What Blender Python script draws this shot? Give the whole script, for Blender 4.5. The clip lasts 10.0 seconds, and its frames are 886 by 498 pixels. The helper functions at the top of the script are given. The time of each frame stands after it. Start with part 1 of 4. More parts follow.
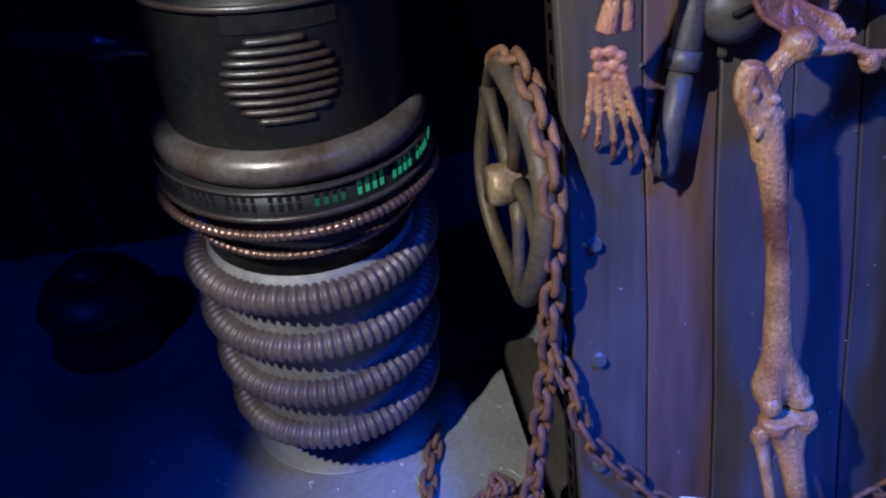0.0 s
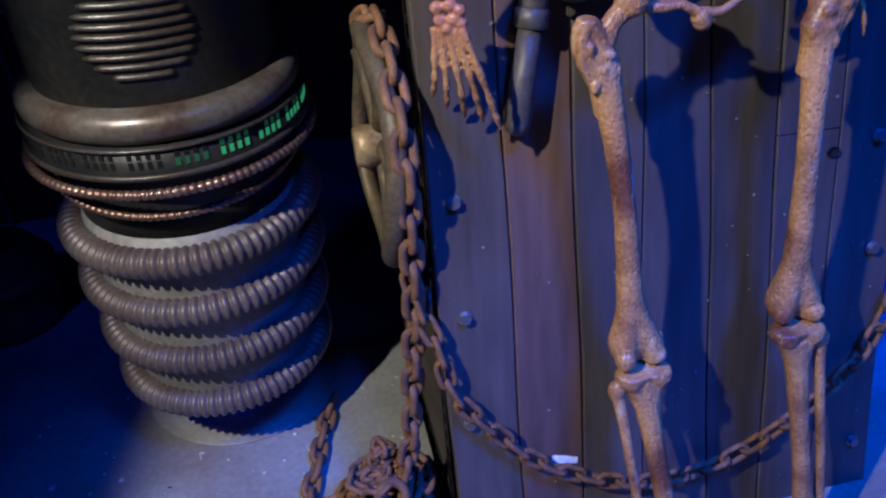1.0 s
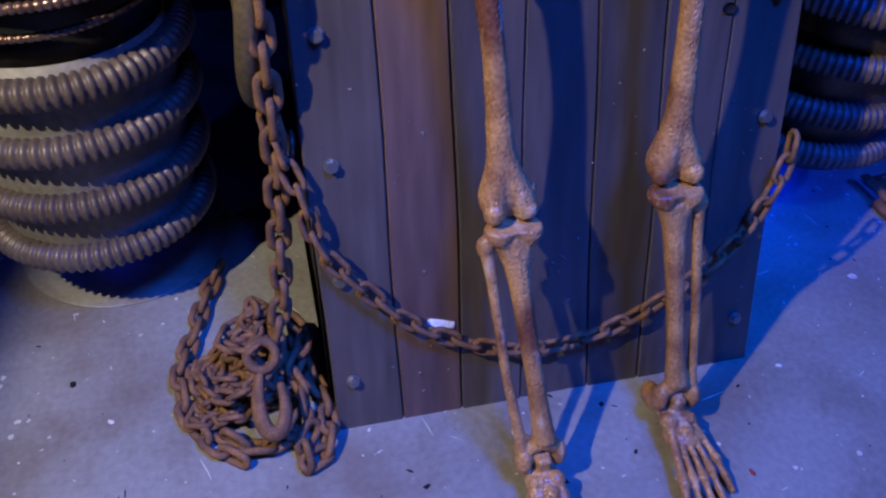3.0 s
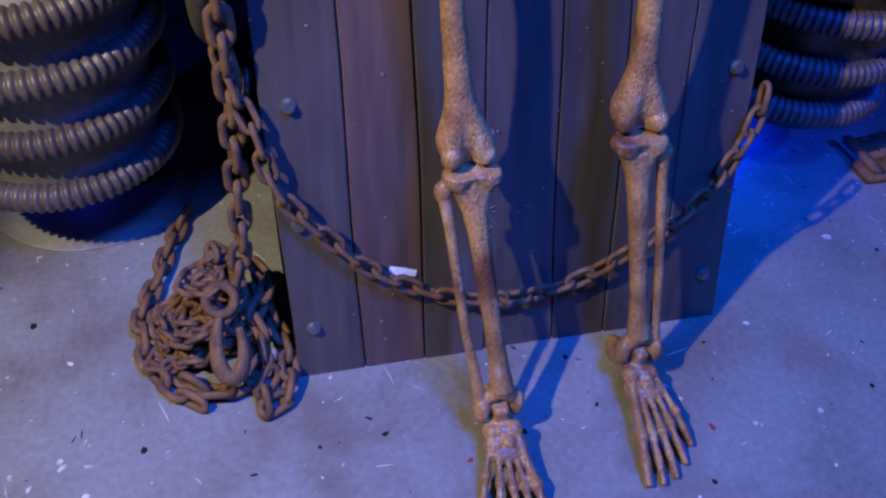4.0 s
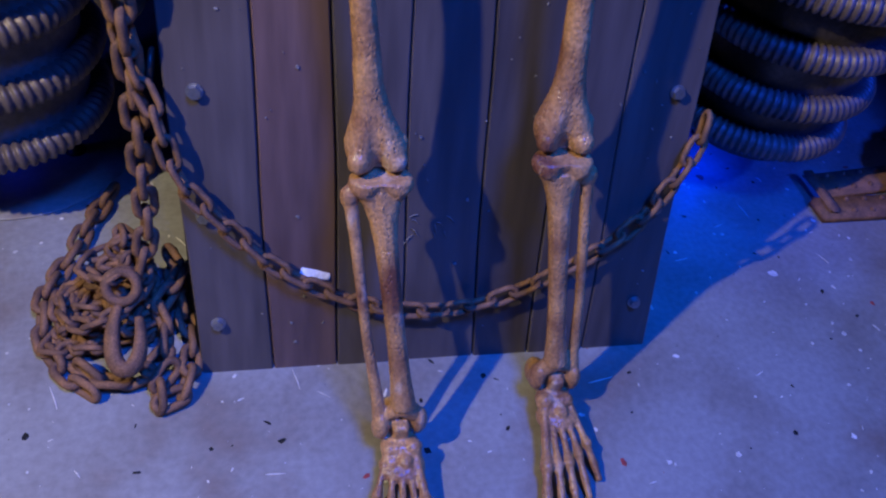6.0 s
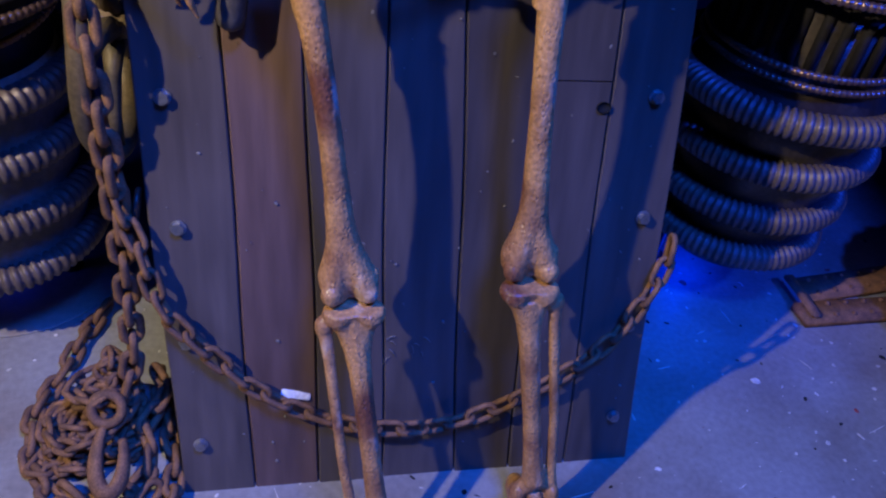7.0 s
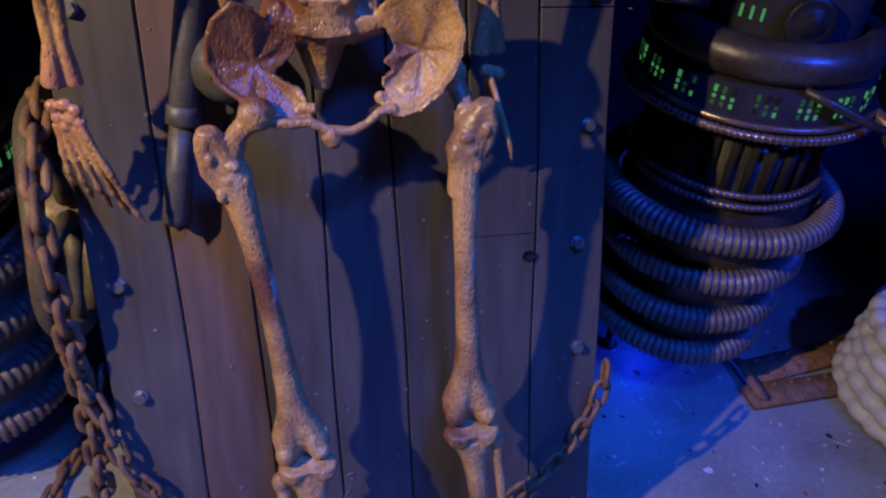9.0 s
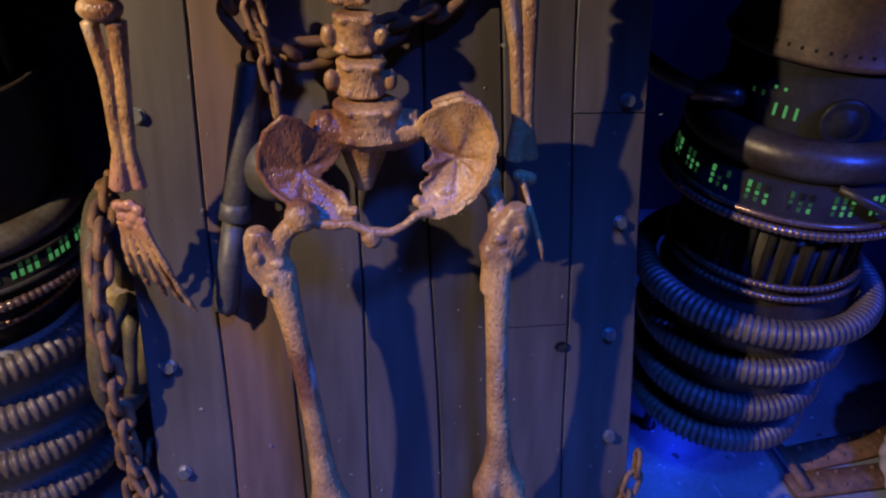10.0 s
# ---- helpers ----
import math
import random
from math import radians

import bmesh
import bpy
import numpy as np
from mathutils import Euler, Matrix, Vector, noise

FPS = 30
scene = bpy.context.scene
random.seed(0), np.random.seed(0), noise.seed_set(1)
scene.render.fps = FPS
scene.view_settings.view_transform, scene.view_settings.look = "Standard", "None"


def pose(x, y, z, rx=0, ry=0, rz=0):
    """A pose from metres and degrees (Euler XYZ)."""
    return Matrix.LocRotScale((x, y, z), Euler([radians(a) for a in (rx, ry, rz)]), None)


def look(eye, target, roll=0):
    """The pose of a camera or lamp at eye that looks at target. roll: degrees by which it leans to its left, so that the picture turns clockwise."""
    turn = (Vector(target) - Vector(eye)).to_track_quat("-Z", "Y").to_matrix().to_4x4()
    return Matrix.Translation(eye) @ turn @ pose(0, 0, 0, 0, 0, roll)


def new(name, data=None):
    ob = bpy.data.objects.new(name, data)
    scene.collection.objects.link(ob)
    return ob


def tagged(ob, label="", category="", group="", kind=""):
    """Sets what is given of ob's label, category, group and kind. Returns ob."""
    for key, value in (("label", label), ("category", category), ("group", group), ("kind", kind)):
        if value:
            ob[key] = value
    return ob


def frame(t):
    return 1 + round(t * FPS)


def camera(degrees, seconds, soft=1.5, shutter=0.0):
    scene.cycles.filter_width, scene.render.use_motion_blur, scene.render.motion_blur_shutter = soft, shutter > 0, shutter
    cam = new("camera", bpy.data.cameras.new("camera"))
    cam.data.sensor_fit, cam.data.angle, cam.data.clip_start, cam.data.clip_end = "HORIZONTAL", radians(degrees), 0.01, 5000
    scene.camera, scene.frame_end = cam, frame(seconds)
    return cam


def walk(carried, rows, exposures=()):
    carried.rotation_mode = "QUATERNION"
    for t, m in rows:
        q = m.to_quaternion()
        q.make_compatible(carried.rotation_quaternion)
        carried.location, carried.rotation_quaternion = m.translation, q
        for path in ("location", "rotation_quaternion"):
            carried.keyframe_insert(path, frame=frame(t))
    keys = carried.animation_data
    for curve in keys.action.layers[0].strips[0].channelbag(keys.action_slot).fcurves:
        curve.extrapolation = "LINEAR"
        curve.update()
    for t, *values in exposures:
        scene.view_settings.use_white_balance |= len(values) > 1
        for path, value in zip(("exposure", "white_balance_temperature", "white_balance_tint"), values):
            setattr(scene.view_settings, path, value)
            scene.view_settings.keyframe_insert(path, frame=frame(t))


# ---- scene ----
cam = camera(59.77, 10.0, soft=2.2)
ROWS = [
    (0.0, -0.2765, -0.6140, 1.1766, 54.253, 3.023, -10.138),
    (0.5, -0.2264, -0.6432, 1.1587, 54.117, 1.914, -11.812),
    (1.0, -0.1621, -0.6706, 1.1399, 53.679, 1.305, -12.727),
    (1.5, -0.1441, -0.6940, 1.1130, 52.757, 0.653, -13.032),
    (2.0, -0.1133, -0.6921, 1.0828, 50.893, -0.295, -13.251),
    (2.5, -0.0766, -0.6959, 1.0560, 49.001, -1.549, -13.656),
    (4.0, 0.0023, -0.7261, 1.0130, 44.660, -3.385, -12.998),
    (4.5, 0.0331, -0.7242, 0.9915, 43.485, -4.155, -12.588),
    (5.0, 0.0653, -0.7182, 0.9786, 41.976, -5.009, -11.968),
    (6.5, 0.1472, -0.6927, 1.0374, 46.246, -7.674, -9.226),
    (7.0, 0.1643, -0.6893, 1.0811, 49.583, -6.375, -9.423),
    (7.5, 0.1600, -0.6678, 1.1336, 52.627, -5.085, -9.795),
    (8.0, 0.1420, -0.6579, 1.1789, 54.404, -4.297, -10.380),
    (8.5, 0.1854, -0.6583, 1.2128, 54.097, -4.350, -11.479),
    (9.0, 0.2202, -0.6699, 1.2544, 52.882, -3.970, -12.427),
    (9.5, 0.2231, -0.6806, 1.2983, 54.499, -3.215, -10.783),
    (10.0, 0.2340, -0.6781, 1.3216, 56.657, -3.009, -8.622),
]
EXPOSURES = [(0.0, 0.0, 4650, 14), (1.5, 0.0, 5350, 14), (2.5, 0.0, 5800, 14), (5.0, 0.0, 6000, 10), (7.5, 0.0, 6100, 14), (8.0, -0.06, 5950, 14), (8.5, -0.17, 6500, 13), (9.0, -0.10, 6600, 14), (10.0, -0.03, 7000, 13)]
walk(cam, [(t, pose(*row)) for t, *row in ROWS], EXPOSURES)
# exposure and colour of the lamps
scene.view_settings.exposure = 0.0
LEAN = radians(13.575)


# ---- light ----
def spot(name, eye, target, power, colour, degrees, blend, radius):
    d = bpy.data.lights.new(name, "SPOT")
    d.energy, d.color, d.spot_size, d.spot_blend, d.shadow_soft_size = power, colour, radians(degrees), blend, radius
    ob = new(name, d)
    ob.matrix_world = look(eye, target)
    return ob


world = bpy.data.worlds.new("dark_room")
scene.world = world
world.use_nodes = True
world.node_tree.nodes["Background"].inputs["Color"].default_value = (0.05, 0.06, 0.5, 1)
world.node_tree.nodes["Background"].inputs["Strength"].default_value = 0.02

KEY = (-0.95, -0.57, 1.82)
spot("key_spot", KEY, (0.45, 0.0, 0.3), 138, (1.0, 0.83, 0.55), 62.5, 0.28, 0.02)
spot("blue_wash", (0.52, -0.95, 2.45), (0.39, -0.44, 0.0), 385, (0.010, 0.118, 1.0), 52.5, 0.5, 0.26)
# added lamp, itself unseen: puts blue on the right column beyond the wash
spot("blue_side_fill", (1.75, -0.95, 1.9), (1.20, 0.35, 0.5), 190, (0.012, 0.07, 1.0), 31, 0.6, 0.06)
# unseen fill lamp, added to lift the dark corner round the flanged drum
spot("blue_corner_fill", (-1.7, -0.6, 2.4), (-0.88, 0.85, 0.0), 27, (0.03, 0.09, 1.0), 38, 0.8, 0.10)
spot("blue_wall_lamp", (0.45, 0.75, 1.3), (1.38, 1.5, 0.62), 36, (0.002, 0.03, 1.0), 60, 0.7, 0.05)
for x, y, watts in ((1.03, 0.47, 0.9), (-0.36, 0.50, 0.07)):
    lamp = bpy.data.lights.new("underglow_lamp", "POINT")
    lamp.energy, lamp.color, lamp.shadow_soft_size = watts, (0.002, 0.03, 1.0), 0.02
    new("underglow_lamp", lamp).location = (x, y, 0.085)


# ---- materials ----
def material(name, colour, rough=0.6, metal=0.0, second=None, scale=8.0, amount=0.5, fine=120.0, bump=0.25, dist=0.002,
             spread=0.0, contrast=(0.35, 0.65), grain=None):
    """A node material: two scales of noise between two colours, a fine bump, and a small change from object to object."""
    m = bpy.data.materials.new(name)
    m.use_nodes = True
    nt = m.node_tree
    n, link = nt.nodes, nt.links.new
    b = n["Principled BSDF"]
    b.inputs["Roughness"].default_value, b.inputs["Metallic"].default_value = rough, metal
    tc = n.new("ShaderNodeTexCoord")
    mp = n.new("ShaderNodeMapping")
    link(tc.outputs["Object"], mp.inputs["Vector"])
    if grain:
        mp.inputs["Scale"].default_value = grain
    big = n.new("ShaderNodeTexNoise")
    big.inputs["Scale"].default_value, big.inputs["Detail"].default_value = scale, 6
    link(mp.outputs["Vector"], big.inputs["Vector"])
    small = n.new("ShaderNodeTexNoise")
    small.inputs["Scale"].default_value, small.inputs["Detail"].default_value = fine, 4
    link(mp.outputs["Vector"], small.inputs["Vector"])
    ramp = n.new("ShaderNodeMapRange")
    ramp.inputs["From Min"].default_value, ramp.inputs["From Max"].default_value = contrast
    link(big.outputs["Fac"], ramp.inputs["Value"])
    mix = n.new("ShaderNodeMix")
    mix.data_type = "RGBA"
    mix.inputs["A"].default_value = (*colour, 1)
    mix.inputs["B"].default_value = (*(second or [c * 0.6 for c in colour]), 1)
    link(ramp.outputs["Result"], mix.inputs["Factor"])
    tone = n.new("ShaderNodeMapRange")
    tone.inputs["From Min"].default_value, tone.inputs["From Max"].default_value = 0.3, 0.7
    tone.inputs["To Min"].default_value, tone.inputs["To Max"].default_value = 1 - amount * 0.5, 1 + amount * 0.5
    link(small.outputs["Fac"], tone.inputs["Value"])
    hsv = n.new("ShaderNodeHueSaturation")
    link(mix.outputs["Result"], hsv.inputs["Color"])
    if spread:
        info = n.new("ShaderNodeObjectInfo")
        sp = n.new("ShaderNodeMapRange")
        sp.inputs["To Min"].default_value, sp.inputs["To Max"].default_value = 1 - spread, 1 + spread
        link(info.outputs["Random"], sp.inputs["Value"])
        mul = n.new("ShaderNodeMath")
        mul.operation = "MULTIPLY"
        link(sp.outputs["Result"], mul.inputs[0])
        link(tone.outputs["Result"], mul.inputs[1])
        link(mul.outputs["Value"], hsv.inputs["Value"])
    else:
        link(tone.outputs["Result"], hsv.inputs["Value"])
    link(hsv.outputs["Color"], b.inputs["Base Color"])
    rr = n.new("ShaderNodeMapRange")
    rr.inputs["To Min"].default_value, rr.inputs["To Max"].default_value = max(0.05, rough - 0.15), min(1, rough + 0.15)
    link(big.outputs["Fac"], rr.inputs["Value"])
    link(rr.outputs["Result"], b.inputs["Roughness"])
    bp = n.new("ShaderNodeBump")
    bp.inputs["Strength"].default_value, bp.inputs["Distance"].default_value = bump, dist
    link(small.outputs["Fac"], bp.inputs["Height"])
    link(bp.outputs["Normal"], b.inputs["Normal"])
    return m


def glow(name, colour, strength):
    m = bpy.data.materials.new(name)
    m.use_nodes = True
    b = m.node_tree.nodes["Principled BSDF"]
    b.inputs["Base Color"].default_value = (*[c * 0.2 for c in colour], 1)
    b.inputs["Emission Color"].default_value = (*colour, 1)
    b.inputs["Emission Strength"].default_value = strength
    return m


def bone_material():
    """Varnished brown bone: golden and dark patches, pale rubbed streaks, pink paint about one wrist, and a red hip
    basin darkened for shade.
    """
    m = material("aged_bone", (0.50, 0.275, 0.115), 0.34, 0, (0.15, 0.058, 0.032), 13, 0.55, 210, 0.5, 0.0014, contrast=(0.40, 0.70))
    nt = m.node_tree
    n, link = nt.nodes, nt.links.new
    b = n["Principled BSDF"]
    old = b.inputs["Base Color"].links[0].from_socket
    tc = n["Texture Coordinate"]
    streak = n.new("ShaderNodeTexNoise")
    mp = n.new("ShaderNodeMapping")
    mp.inputs["Scale"].default_value = (1, 1, 0.3)
    link(tc.outputs["Object"], mp.inputs["Vector"])
    link(mp.outputs["Vector"], streak.inputs["Vector"])
    streak.inputs["Scale"].default_value, streak.inputs["Detail"].default_value = 34, 8
    rub = n.new("ShaderNodeMapRange")
    rub.inputs["From Min"].default_value, rub.inputs["From Max"].default_value, rub.inputs["To Max"].default_value = 0.6, 0.72, 0.75
    link(streak.outputs["Fac"], rub.inputs["Value"])
    pale = n.new("ShaderNodeMix")
    pale.data_type = "RGBA"
    pale.inputs["B"].default_value = (0.62, 0.46, 0.33, 1)
    link(old, pale.inputs["A"])
    link(rub.outputs["Result"], pale.inputs["Factor"])
    far = n.new("ShaderNodeVectorMath")
    far.operation = "DISTANCE"
    far.inputs[1].default_value = (0.016, 0.124, 0.868)
    link(tc.outputs["Object"], far.inputs[0])
    near = n.new("ShaderNodeMapRange")
    near.inputs["From Min"].default_value, near.inputs["From Max"].default_value = 0.075, 0.03
    near.inputs["To Max"].default_value = 0.6
    link(far.outputs["Value"], near.inputs["Value"])
    pink = n.new("ShaderNodeMix")
    pink.data_type = "RGBA"
    pink.inputs["B"].default_value = (0.46, 0.19, 0.14, 1)
    link(pale.outputs["Result"], pink.inputs["A"])
    link(near.outputs["Result"], pink.inputs["Factor"])
    # red paint of one hip basin, coloured darker to carry the shade inside
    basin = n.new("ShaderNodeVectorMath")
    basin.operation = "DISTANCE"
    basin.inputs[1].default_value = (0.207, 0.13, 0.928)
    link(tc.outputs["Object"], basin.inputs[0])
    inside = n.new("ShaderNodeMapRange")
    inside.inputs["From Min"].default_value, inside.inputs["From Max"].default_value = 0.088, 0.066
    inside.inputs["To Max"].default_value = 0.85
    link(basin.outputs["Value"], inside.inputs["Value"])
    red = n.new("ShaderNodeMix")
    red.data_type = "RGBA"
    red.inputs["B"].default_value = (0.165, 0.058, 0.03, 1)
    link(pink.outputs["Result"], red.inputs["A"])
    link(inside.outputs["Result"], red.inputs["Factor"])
    # open pores along the bone, in patches
    cells = n.new("ShaderNodeTexVoronoi")
    cells.inputs["Scale"].default_value = 240
    long = n.new("ShaderNodeMapping")
    long.inputs["Scale"].default_value = (1, 1, 0.5)
    link(tc.outputs["Object"], long.inputs["Vector"])
    link(long.outputs["Vector"], cells.inputs["Vector"])
    pore = n.new("ShaderNodeMapRange")
    pore.inputs["From Min"].default_value, pore.inputs["From Max"].default_value = 0.42, 0.15
    link(cells.outputs["Distance"], pore.inputs["Value"])
    where = n.new("ShaderNodeTexNoise")
    where.inputs["Scale"].default_value, where.inputs["Detail"].default_value = 22, 3
    link(tc.outputs["Object"], where.inputs["Vector"])
    patch = n.new("ShaderNodeMapRange")
    patch.inputs["From Min"].default_value, patch.inputs["From Max"].default_value = 0.36, 0.56
    link(where.outputs["Fac"], patch.inputs["Value"])
    pit = n.new("ShaderNodeMath")
    pit.operation = "MULTIPLY"
    link(pore.outputs["Result"], pit.inputs[0])
    link(patch.outputs["Result"], pit.inputs[1])
    link(red.outputs["Result"], b.inputs["Base Color"])
    hollow = n.new("ShaderNodeBump")
    hollow.invert = True
    hollow.inputs["Strength"].default_value, hollow.inputs["Distance"].default_value = 0.55, 0.0020
    link(pit.outputs["Value"], hollow.inputs["Height"])
    link(n["Bump"].outputs["Normal"], hollow.inputs["Normal"])
    link(hollow.outputs["Normal"], b.inputs["Normal"])
    return m


def floor_material():
    """Grey floor paint with worn patches, a fine speckle and brown rust stains."""
    m = material("painted_concrete", (0.272, 0.27, 0.257), 0.48, 0, (0.205, 0.188, 0.166), 5, 0.26, 85, 0.2, contrast=(0.42, 0.64))
    n, link = m.node_tree.nodes, m.node_tree.links.new
    b = n["Principled BSDF"]
    old = b.inputs["Base Color"].links[0].from_socket
    stain = n.new("ShaderNodeTexNoise")
    stain.inputs["Scale"].default_value, stain.inputs["Detail"].default_value, stain.inputs["Roughness"].default_value = 2.6, 10, 0.68
    link(n["Texture Coordinate"].outputs["Object"], stain.inputs["Vector"])
    edge = n.new("ShaderNodeMapRange")
    edge.inputs["From Min"].default_value, edge.inputs["From Max"].default_value, edge.inputs["To Max"].default_value = 0.56, 0.72, 0.6
    link(stain.outputs["Fac"], edge.inputs["Value"])
    rust = n.new("ShaderNodeMix")
    rust.data_type = "RGBA"
    rust.inputs["B"].default_value = (0.17, 0.105, 0.07, 1)
    link(old, rust.inputs["A"])
    link(edge.outputs["Result"], rust.inputs["Factor"])
    link(rust.outputs["Result"], b.inputs["Base Color"])
    return m


FLOOR = floor_material()
PLANK = material("stained_plank", (0.100, 0.082, 0.078), 0.42, 0, (0.060, 0.050, 0.049), 9, 0.45, 45, 0.25, 0.001, 0.2, grain=(1, 1, 0.12))
PLANK_RED = material("reddish_plank", (0.155, 0.096, 0.08), 0.45, 0, (0.108, 0.066, 0.056), 9, 0.45, 45, 0.25, 0.001, 0.1, grain=(1, 1, 0.12))
STEEL = material("zinc_bolt", (0.45, 0.45, 0.46), 0.4, 0.8, None, 40, 0.3, 300)
DARK_STEEL = material("dark_steel", (0.05, 0.05, 0.05), 0.45, 0.5, (0.09, 0.06, 0.045), 15, 0.4, 150)
RUST = material("rusty_iron", (0.26, 0.13, 0.06), 0.75, 0.15, (0.14, 0.075, 0.045), 45, 0.7, 350, 0.5, 0.0015, 0.15)
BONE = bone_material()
BLACK_METAL = material("black_painted_metal", (0.014, 0.016, 0.019), 0.42, 0.2, (0.026, 0.024, 0.022), 10, 0.5, 90)
WORN_METAL = material("worn_grey_metal", (0.085, 0.078, 0.075), 0.38, 0.45, (0.055, 0.038, 0.03), 12, 0.5, 120)
GREY_METAL = material("grey_drum_metal", (0.27, 0.26, 0.25), 0.55, 0.1, (0.2, 0.19, 0.175), 8, 0.4, 80)
HOSE = material("ribbed_hose", (0.155, 0.125, 0.118), 0.46, 0.2, (0.10, 0.075, 0.068), 14, 0.4, 160)
COPPER = material("copper_conduit", (0.30, 0.20, 0.155), 0.3, 0.7, (0.20, 0.12, 0.09), 30, 0.4, 200)
WALL = material("dark_wall", (0.03, 0.03, 0.034), 0.8, 0, None, 3, 0.4, 40)
WHITE_HOSE = material("white_plastic_hose", (0.6, 0.58, 0.54), 0.5, 0, (0.5, 0.46, 0.4), 10, 0.2, 90)
LINER = material("slot_liner", (0.015, 0.015, 0.015), 0.7)
CHIP = material("white_chip", (0.8, 0.8, 0.78), 0.5)
BRONZE = material("old_bronze", (0.15, 0.11, 0.06), 0.55, 0.3, (0.08, 0.068, 0.05), 25, 0.5, 150)
IRON = material("dark_iron", (0.105, 0.098, 0.09), 0.5, 0.3, (0.075, 0.06, 0.05), 25, 0.5, 150)
PALE_PAINT = material("pale_paint", (0.72, 0.69, 0.62), 0.6)
SCRATCH = material("grey_scratch", (0.24, 0.225, 0.21), 0.6)
TIMBER = material("dark_timber", (0.07, 0.055, 0.045), 0.7, 0, (0.045, 0.036, 0.03), 14, 0.5, 90, 0.4, grain=(1, 0.15, 1))
PATINA = material("rubbed_bronze", (0.46, 0.34, 0.19), 0.45, 0.3, (0.22, 0.15, 0.08), 30, 0.5, 150)
RED_PAINT = material("red_paint", (0.35, 0.05, 0.04), 0.6)
DARK_RUST = material("dark_rust", (0.085, 0.05, 0.035), 0.6, 0.2, (0.05, 0.03, 0.025), 18, 0.5, 140)
COLLAR = material("worn_collar", (0.17, 0.15, 0.135), 0.36, 0.4, (0.09, 0.062, 0.048), 14, 0.5, 120, contrast=(0.4, 0.62))
MATTE = material("matte_black", (0.02, 0.018, 0.02), 0.8, 0, None, 20, 0.4, 120)
for dull in (BLACK_METAL, MATTE, LINER):
    dull.node_tree.nodes["Principled BSDF"].inputs["Specular IOR Level"].default_value = 0.25
GREEN = glow("green_lamp", (0.12, 0.62, 0.2), 0.34)
GREEN_DIM = glow("dim_green_lamp", (0.1, 0.45, 0.15), 0.06)


# ---- mesh helpers ----
def finish(bm, name, mat, smooth=True):
    bmesh.ops.recalc_face_normals(bm, faces=bm.faces[:])
    me = bpy.data.meshes.new(name)
    bm.to_mesh(me)
    bm.free()
    if smooth:
        me.shade_smooth()
    if mat:
        me.materials.append(mat)
    return me


def part(name, bm, mat, parent, label="", smooth=True):
    ob = new(name, finish(bm, name, mat, smooth))
    ob.parent = parent
    if label:
        ob["label"] = label
    return ob


def thing(name, label, category, kind="", group="", at=(0, 0, 0)):
    ob = new(name)
    ob.location = at
    ob.empty_display_size = 0.05
    return tagged(ob, label, category, group, kind)


def piece(name, me, parent, m):
    """An object on a shared mesh, placed by m in its parent's space."""
    ob = new(name, me)
    ob.parent = parent
    ob.matrix_local = m
    return ob


def sweep(bm, pts, radii, segs=12, closed=False, caps=True, squash=1.0):
    """A round tube along a line of points with a radius for each."""
    pts = [Vector(p) for p in pts]
    count = len(pts)
    if not hasattr(radii, "__len__"):
        radii = [radii] * count
    rings, up = [], None
    for i, p in enumerate(pts):
        a = pts[i - 1] if (i or closed) else p
        b = pts[(i + 1) % count] if (i < count - 1 or closed) else p
        t = (b - a).normalized()
        if up is None:
            up = t.orthogonal().normalized()
        up = (up - t * up.dot(t)).normalized()
        side = t.cross(up)
        rings.append([bm.verts.new(p + radii[i] * (math.cos(q) * up + squash * math.sin(q) * side))
                      for q in [2 * math.pi * k / segs for k in range(segs)]])
    for i in range(count if closed else count - 1):
        r, s = rings[i], rings[(i + 1) % count]
        for k in range(segs):
            bm.faces.new((r[k], r[(k + 1) % segs], s[(k + 1) % segs], s[k]))
    if caps and not closed:
        bm.faces.new(rings[0][::-1])
        bm.faces.new(rings[-1])


def lathe(bm, profile, segs=96, closed=False):
    """A body of revolution about z through the points (radius, height)."""
    rings = [[bm.verts.new((r * math.cos(q), r * math.sin(q), z)) for q in [2 * math.pi * k / segs for k in range(segs)]]
             for r, z in profile]
    n = len(rings)
    for i in range(n if closed else n - 1):
        a, b = rings[i], rings[(i + 1) % n]
        for k in range(segs):
            bm.faces.new((a[k], a[(k + 1) % segs], b[(k + 1) % segs], b[k]))


def box(bm, x0, y0, z0, x1, y1, z1, m=None, bevel=0.0):
    made = bmesh.ops.create_cube(bm, size=1.0)["verts"]
    bmesh.ops.transform(bm, matrix=Matrix.Translation(((x0 + x1) / 2, (y0 + y1) / 2, (z0 + z1) / 2))
                        @ Matrix.Diagonal((x1 - x0, y1 - y0, z1 - z0, 1)), verts=made)
    if bevel:
        edges = list({e for v in made for e in v.link_edges})
        made = list({v for f in bmesh.ops.bevel(bm, geom=edges, offset=bevel, segments=2, affect="EDGES")["faces"] for v in f.verts} | {v for v in made if v.is_valid})
    if m:
        bmesh.ops.transform(bm, matrix=m, verts=[v for v in made if v.is_valid])


